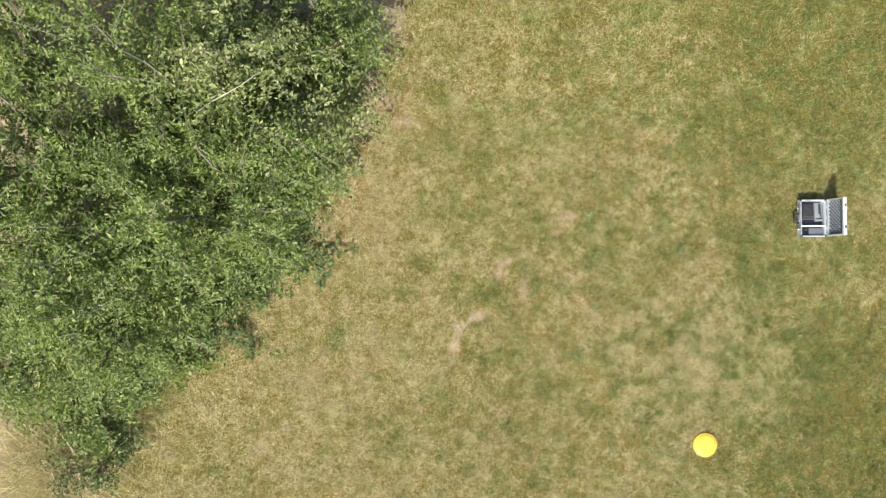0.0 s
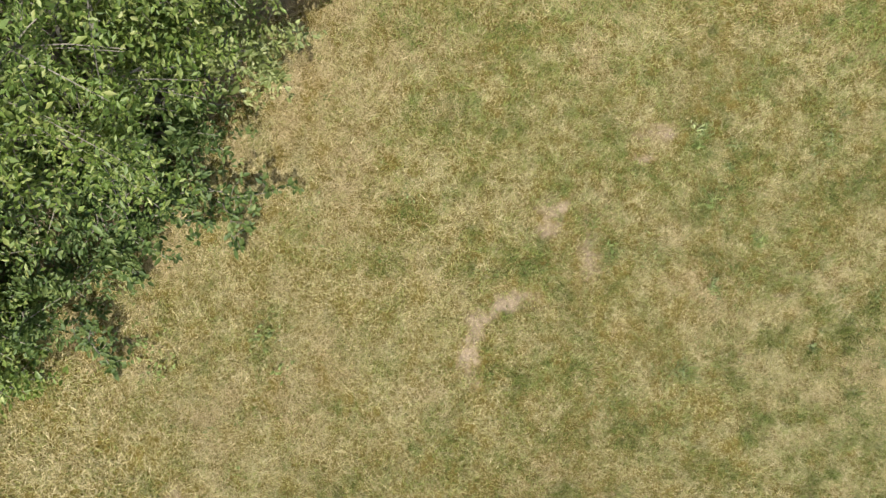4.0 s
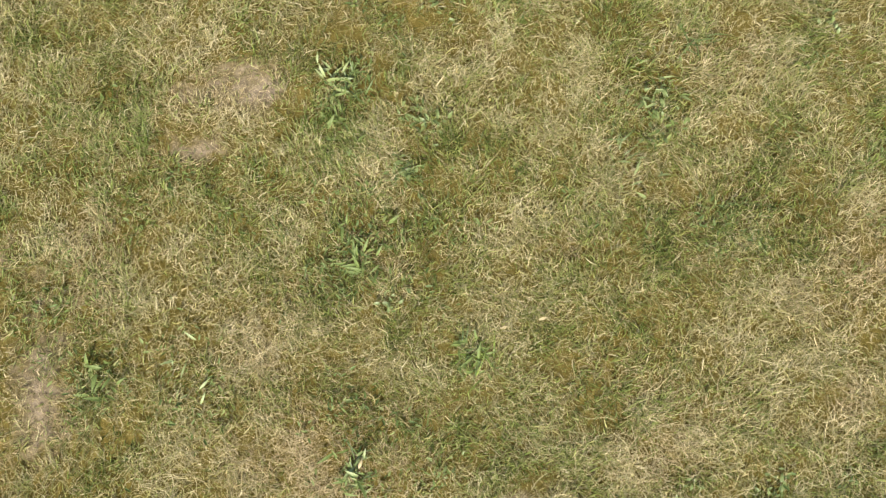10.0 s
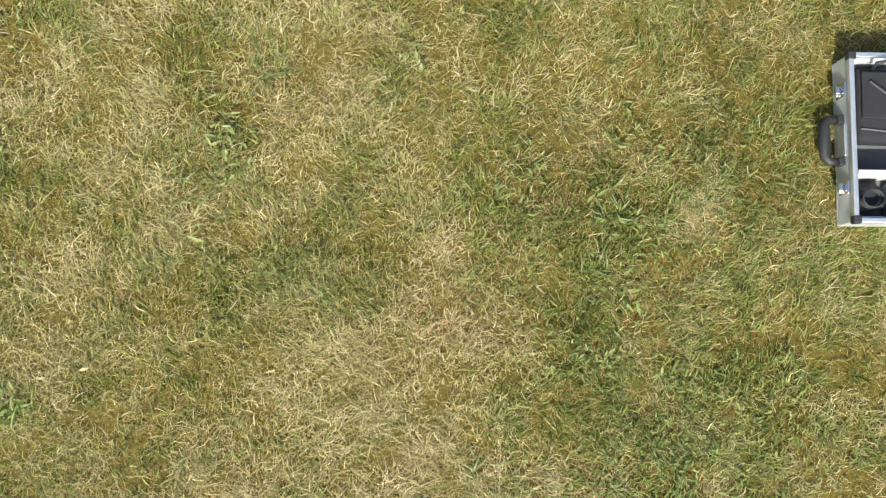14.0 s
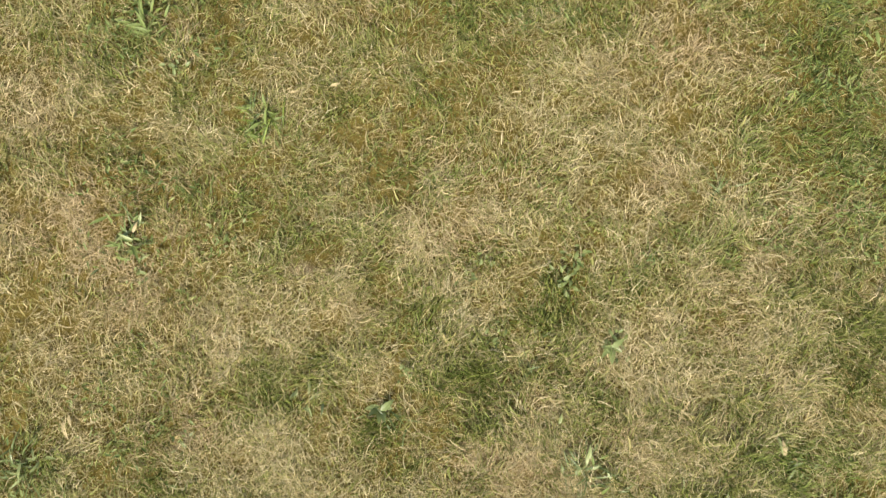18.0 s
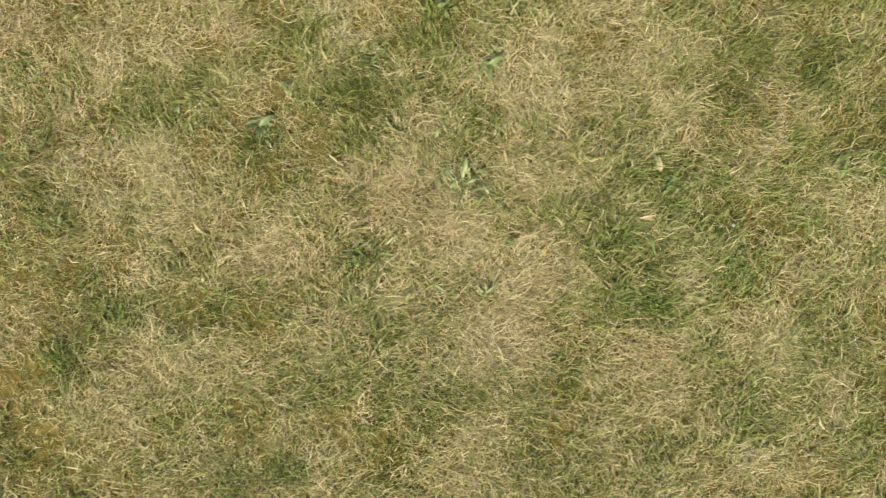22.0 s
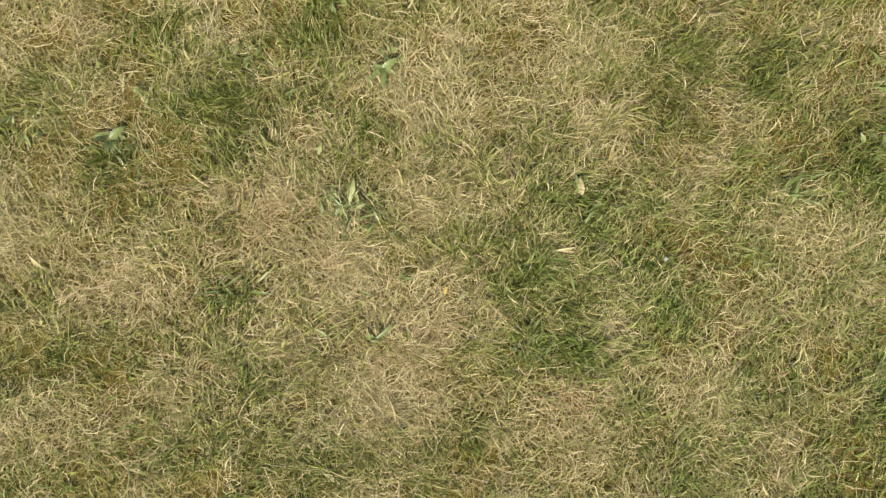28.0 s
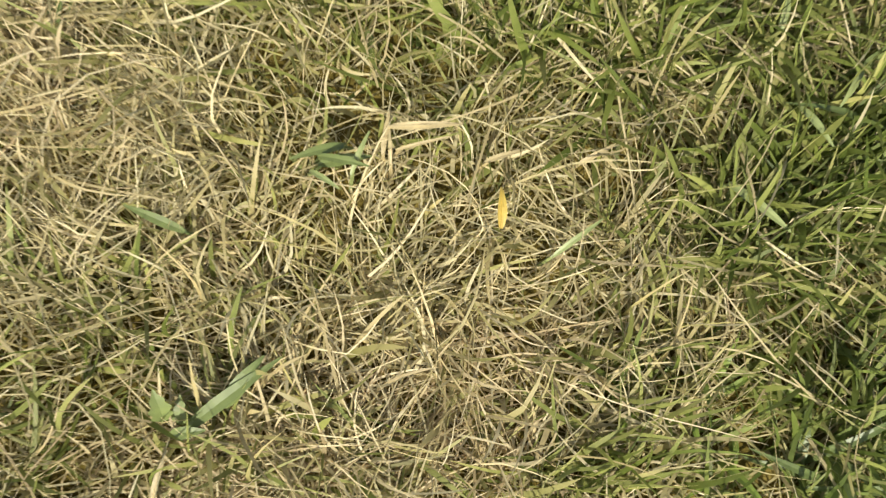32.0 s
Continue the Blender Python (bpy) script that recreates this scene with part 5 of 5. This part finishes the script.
coarse_tuft(2.565, -0.890, 0.070, 22, 229, WEED_LEAF, "dark green coarse grass tuft in the dry lawn")
coarse_tuft(0.869, -0.685, 0.100, 14, 230, WEED_LEAF, "dark green coarse grass tuft in the dry lawn")
coarse_tuft(1.732, -0.548, 0.070, 10, 231, WEED_LEAF, "dark green coarse grass tuft in the dry lawn")
coarse_tuft(2.186, -0.650, 0.100, 14, 232, WEED_LEAF, "dark green coarse grass tuft in the dry lawn")
coarse_tuft(2.503, 0.042, 0.080, 10, 233, WEED_LEAF, "dark green coarse grass tuft in the dry lawn")
coarse_tuft(3.091, -0.546, 0.080, 10, 234, WEED_LEAF, "dark green coarse grass tuft in the dry lawn")
coarse_tuft(3.321, -0.437, 0.090, 16, 235, WEED_LEAF, "dark green coarse grass tuft in the dry lawn")
coarse_tuft(2.053, -0.371, 0.060, 9, 236, WEED_LEAF, "dark green coarse grass tuft in the dry lawn")
coarse_tuft(1.051, 0.869, 0.080, 9, 237, WEED_LEAF, "dark green coarse grass tuft in the dry lawn")
coarse_tuft(1.359, 0.166, 0.070, 9, 238, WEED_LEAF, "dark green coarse grass tuft in the dry lawn")
coarse_tuft(1.089, -0.135, 0.080, 12, 239, WEED_LEAF, "dark green coarse grass tuft in the dry lawn")
coarse_tuft(1.978, 0.981, 0.090, 9, 240, WEED_LEAF, "dark green coarse grass tuft in the dry lawn")
coarse_tuft(1.050, 0.876, 0.080, 11, 241, WEED_LEAF, "dark green coarse grass tuft in the dry lawn")
coarse_tuft(2.842, 0.663, 0.090, 14, 242, WEED_LEAF, "dark green coarse grass tuft in the dry lawn")
coarse_tuft(2.770, 0.507, 0.090, 14, 243, WEED_LEAF, "dark green coarse grass tuft in the dry lawn")
coarse_tuft(1.763, 0.692, 0.070, 9, 244, WEED_LEAF, "dark green coarse grass tuft in the dry lawn")
coarse_tuft(1.386, 0.152, 0.090, 16, 245, GRASS_LIGHT, "yellow-green coarse grass tuft in the lawn")
coarse_tuft(2.497, -0.870, 0.050, 16, 246, GRASS_LIGHT, "yellow-green fine grass tuft in the lawn")
fallen_leaf(0.983, -0.557, 0.028, 0.008, -75, PALE_LEAF, "pale dry leaf lying on the lawn", 0.030)
fallen_leaf(0.970, -0.576, 0.042, 0.009, -65, PALE_LEAF, "pale dry leaf lying on the lawn", 0.030)
fallen_leaf(1.550, 0.249, 0.026, 0.006, 15, PALE_LEAF, "pale dry leaf lying on the lawn", 0.030)
fallen_leaf(1.452, 0.227, 0.024, 0.005, 10, PALE_LEAF, "pale dry leaf lying on the lawn", 0.030)
fallen_leaf(1.101, -0.126, 0.028, 0.007, 70, PALE_LEAF, "pale dry leaf lying on the lawn", 0.030)
fallen_leaf(2.334, -0.756, 0.034, 0.003, 4, PALE_LEAF, "narrow dry straw strip on the lawn", 0.036)
fallen_leaf(2.603, -0.702, 0.045, 0.004, 12, PALE_LEAF, "narrow dry straw strip on the lawn", 0.036)
fallen_leaf(2.654, -0.587, 0.038, 0.011, 100, PALE_LEAF, "pale green-brown leaf standing in the lawn", 0.025)
fallen_leaf(2.388, -0.799, 0.019, 0.0038, 92, YELLOW_LEAF, "small yellowed leaf among the grass blades", 0.035)
fallen_leaf(2.194, -0.611, 0.035, 0.009, 85, PALE_GREEN_LEAF, "pale green broad blade in the lawn", 0.030)
fallen_leaf(2.123, -0.533, 0.026, 0.007, 75, PALE_GREEN_LEAF, "pale green broad blade in the lawn", 0.030)
white_flower(-1.662, -0.494, 247)
white_flower(2.823, -0.707, 248)
plantain_leaf(2.191, -0.629, 0.043, 0.006, 85, PALE_GREEN_LEAF, "pale green lance-shaped plantain leaf in the lawn", 0.020)
plantain_leaf(2.167, -0.619, 0.033, 0.005, 125, WEED_LEAF, "dark green plantain leaf among dry grass", 0.020)
plantain_leaf(2.203, -0.636, 0.026, 0.006, 25, PALE_GREEN_LEAF, "pale green lance-shaped plantain leaf in the lawn", 0.020)
plantain_leaf(2.250, -0.898, 0.057, 0.006, 40, WEED_LEAF, "dark green plantain leaf among dry grass", 0.020)
plantain_leaf(2.017, -0.791, 0.045, 0.004, 43, PALE_GREEN_LEAF, "pale green lance-shaped plantain leaf in the lawn", 0.020)
plantain_leaf(2.003, -0.810, 0.043, 0.006, -5, WEED_LEAF, "dark green plantain leaf among dry grass", 0.020)
plantain_leaf(2.497, -0.769, 0.038, 0.004, -40, PALE_GREEN_LEAF, "pale green lance-shaped plantain leaf in the lawn", 0.020)
plantain_leaf(2.611, -0.703, 0.038, 0.004, 2, PALE_LEAF, "bleached stalk standing in the lawn", 0.020)
plantain_leaf(2.639, -0.543, 0.045, 0.006, -78, PALE_GREEN_LEAF, "pale green lance-shaped plantain leaf in the lawn", 0.020)
plantain_leaf(2.665, -0.640, 0.028, 0.006, 60, WEED_LEAF, "dark green plantain leaf among dry grass", 0.020)
plantain_leaf(2.675, -0.610, 0.028, 0.006, 20, WEED_LEAF, "dark green plantain leaf among dry grass", 0.020)
plantain_leaf(2.315, -0.762, 0.028, 0.004, 200, WEED_LEAF, "dark green plantain leaf among dry grass", 0.020)
plantain_leaf(2.302, -0.772, 0.026, 0.005, 10, WEED_LEAF, "dark green plantain leaf among dry grass", 0.020)
plantain_leaf(2.332, -0.766, 0.021, 0.002, 85, PALE_LEAF, "bleached stalk standing in the lawn", 0.020)
plantain_leaf(2.425, -0.764, 0.019, 0.002, 30, PALE_LEAF, "bleached stalk standing in the lawn", 0.020)
plantain_leaf(2.136, -0.647, 0.024, 0.007, 100, WEED_LEAF, "dark green plantain leaf among dry grass", 0.020)
plantain_leaf(2.164, -0.650, 0.024, 0.007, 60, WEED_LEAF, "dark green plantain leaf among dry grass", 0.020)
plantain_leaf(2.249, -0.657, 0.028, 0.004, 120, PALE_GREEN_LEAF, "pale green lance-shaped plantain leaf in the lawn", 0.020)
plantain_leaf(2.267, -0.685, 0.028, 0.003, 10, WEED_LEAF, "dark green plantain leaf among dry grass", 0.020)
plantain_leaf(2.283, -0.679, 0.026, 0.002, 35, PALE_GREEN_LEAF, "pale green lance-shaped plantain leaf in the lawn", 0.020)
plantain_leaf(2.164, -0.895, 0.043, 0.005, 150, PALE_GREEN_LEAF, "pale green lance-shaped plantain leaf in the lawn", 0.020)
plantain_leaf(2.238, -0.929, 0.024, 0.002, 75, PALE_LEAF, "bleached stalk standing in the lawn", 0.020)
plantain_leaf(2.561, -0.707, 0.028, 0.003, 240, PALE_GREEN_LEAF, "pale green lance-shaped plantain leaf in the lawn", 0.020)
plantain_leaf(2.519, -0.695, 0.021, 0.003, 80, PALE_GREEN_LEAF, "pale green lance-shaped plantain leaf in the lawn", 0.020)
plantain_leaf(2.419, -0.672, 0.028, 0.003, 95, PALE_GREEN_LEAF, "pale green lance-shaped plantain leaf in the lawn", 0.020)
plantain_leaf(2.583, -0.730, 0.033, 0.003, -20, PALE_GREEN_LEAF, "pale green lance-shaped plantain leaf in the lawn", 0.020)
plantain_leaf(2.299, -0.776, 0.017, 0.002, -30, PALE_GREEN_LEAF, "pale green lance-shaped plantain leaf in the lawn", 0.025)
plantain_leaf(2.245, -0.808, 0.030, 0.004, 160, WEED_LEAF, "dark green plantain leaf among dry grass", 0.025)
plantain_leaf(2.302, -0.769, 0.025, 0.003, -10, WEED_LEAF, "dark green plantain leaf among dry grass", 0.025)
plantain_leaf(2.318, -0.777, 0.022, 0.002, 70, PALE_GREEN_LEAF, "pale green lance-shaped plantain leaf in the lawn", 0.025)
plantain_leaf(2.413, -0.810, 0.030, 0.002, 40, PALE_GREEN_LEAF, "pale green lance-shaped plantain leaf in the lawn", 0.025)
plantain_leaf(2.528, -0.731, 0.025, 0.003, -55, PALE_GREEN_LEAF, "pale green lance-shaped plantain leaf in the lawn", 0.025)
plantain_leaf(2.336, -0.771, 0.017, 0.001, 95, PALE_LEAF, "bleached stalk standing in the lawn", 0.025)
plantain_leaf(2.338, -0.764, 0.026, 0.001, 15, PALE_LEAF, "bleached stalk standing in the lawn", 0.025)
plantain_leaf(2.380, -0.767, 0.017, 0.002, 20, PALE_LEAF, "bleached stalk standing in the lawn", 0.025)
plantain_leaf(2.268, -0.886, 0.030, 0.007, 55, WEED_LEAF, "dark green plantain leaf among dry grass", 0.025)
plantain_leaf(2.245, -0.899, 0.017, 0.005, 10, WEED_LEAF, "dark green plantain leaf among dry grass", 0.025)
tussock(-4.971, -2.008, 0.55, 700, 249, 0.66, "long bleached dry grass tussock beside the shrubs")
tussock(-4.585, -2.101, 0.50, 600, 250, 0.74, "long bleached dry grass tussock beside the shrubs")
tussock(-4.977, -1.587, 0.45, 420, 251, 0.62, "long bleached dry grass tussock beside the shrubs")
tussock(-4.709, -1.739, 0.62, 620, 252, 0.68, "long bleached dry grass tussock beside the shrubs")
tussock(-4.439, -1.952, 0.50, 420, 253, 0.86, "long bleached dry grass tussock beside the shrubs")
tussock(-3.716, -0.957, 0.28, 420, 270, 0.42, "yellow-green long grass tuft beside the shrubs")
tussock(-3.902, -1.287, 0.24, 300, 271, 0.62, "dry straw-coloured long grass tuft beside the shrubs")
tussock(-3.768, -1.149, 0.26, 260, 272, 0.36, "yellow-green long grass tuft beside the shrubs")
tussock(-3.380, -0.660, 0.22, 420, 273, 0.4, "yellow-green long grass tuft beside the shrubs")
tussock(-4.061, -1.561, 0.22, 260, 274, 0.8, "dry straw-coloured long grass tuft beside the shrubs")
tussock(-2.964, 0.078, 0.24, 260, 275, 0.34, "yellow-green long grass tuft beside the shrubs")
sucker([(-2.21, 0.52, 0.00), (-1.94, 0.39, 0.16), (-1.77, 0.43, 0.14), (-1.57, 0.47, 0.07)], 254)
sucker([(-2.11, 0.42, 0.00), (-1.96, 0.30, 0.14), (-1.96, 0.19, 0.10), (-1.92, 0.06, 0.06)], 255)
sucker([(-2.89, -0.26, 0.00), (-2.88, -0.38, 0.15), (-2.76, -0.50, 0.14), (-2.69, -0.58, 0.06)], 256)
sucker([(-2.97, -0.50, 0.00), (-2.78, -0.50, 0.16), (-2.69, -0.62, 0.12), (-2.69, -0.71, 0.05)], 257)
sucker([(-2.45, 0.33, 0.00), (-2.25, 0.24, 0.20), (-2.14, 0.25, 0.18), (-2.08, 0.20, 0.10)], 258)
sucker([(-2.75, 0.11, 0.00), (-2.55, -0.00, 0.18), (-2.54, -0.07, 0.14), (-2.53, -0.11, 0.08)], 259)
rosette(-2.572, -0.457, 0.040, 30, 0.00, 330, LAWN_LEAF, "loose patch of low green weed leaves near the shrubs", spread=0.060)
rosette(-2.404, -0.679, 0.036, 26, 0.00, 331, LAWN_LEAF, "loose patch of low green weed leaves near the shrubs", spread=0.054)
rosette(-2.500, -0.560, 0.034, 18, 0.00, 332, LAWN_LEAF, "loose patch of low green weed leaves near the shrubs", spread=0.051)
rosette(-1.770, -0.455, 0.036, 20, 0.00, 333, LAWN_LEAF, "loose patch of low green weed leaves near the shrubs", spread=0.054)
rosette(-1.657, -0.649, 0.032, 18, 0.00, 334, LAWN_LEAF, "loose patch of low green weed leaves near the shrubs", spread=0.048)
rosette(-3.124, -0.265, 0.045, 34, 0.00, 335, LAWN_LEAF, "loose patch of low green weed leaves near the shrubs", spread=0.068)
rosette(-2.713, -0.124, 0.042, 26, 0.00, 336, LAWN_LEAF, "loose patch of low green weed leaves near the shrubs", spread=0.063)
rosette(-2.075, 0.977, 0.050, 42, 0.00, 261, WEED_LEAF, "clump of bluish green weed leaves beside the shrubs", spread=0.060)

stick = thing("fallen_stick", pose(-3.893, -1.539, ground_at(-3.893, -1.539) + 0.05), "pale forked dead stick on dry grass", "stick")
part("stem", tube([(0, 0, 0), (0.162, -0.067, 0.02), (0.295, -0.111, 0.012)], (0.008, 0.006, 0.003), 7), PALE_LEAF, stick)
part("fork", tube([(0.162, -0.067, 0.02), (0.280, -0.067, 0.018)], (0.005, 0.002), 6), PALE_LEAF, stick)
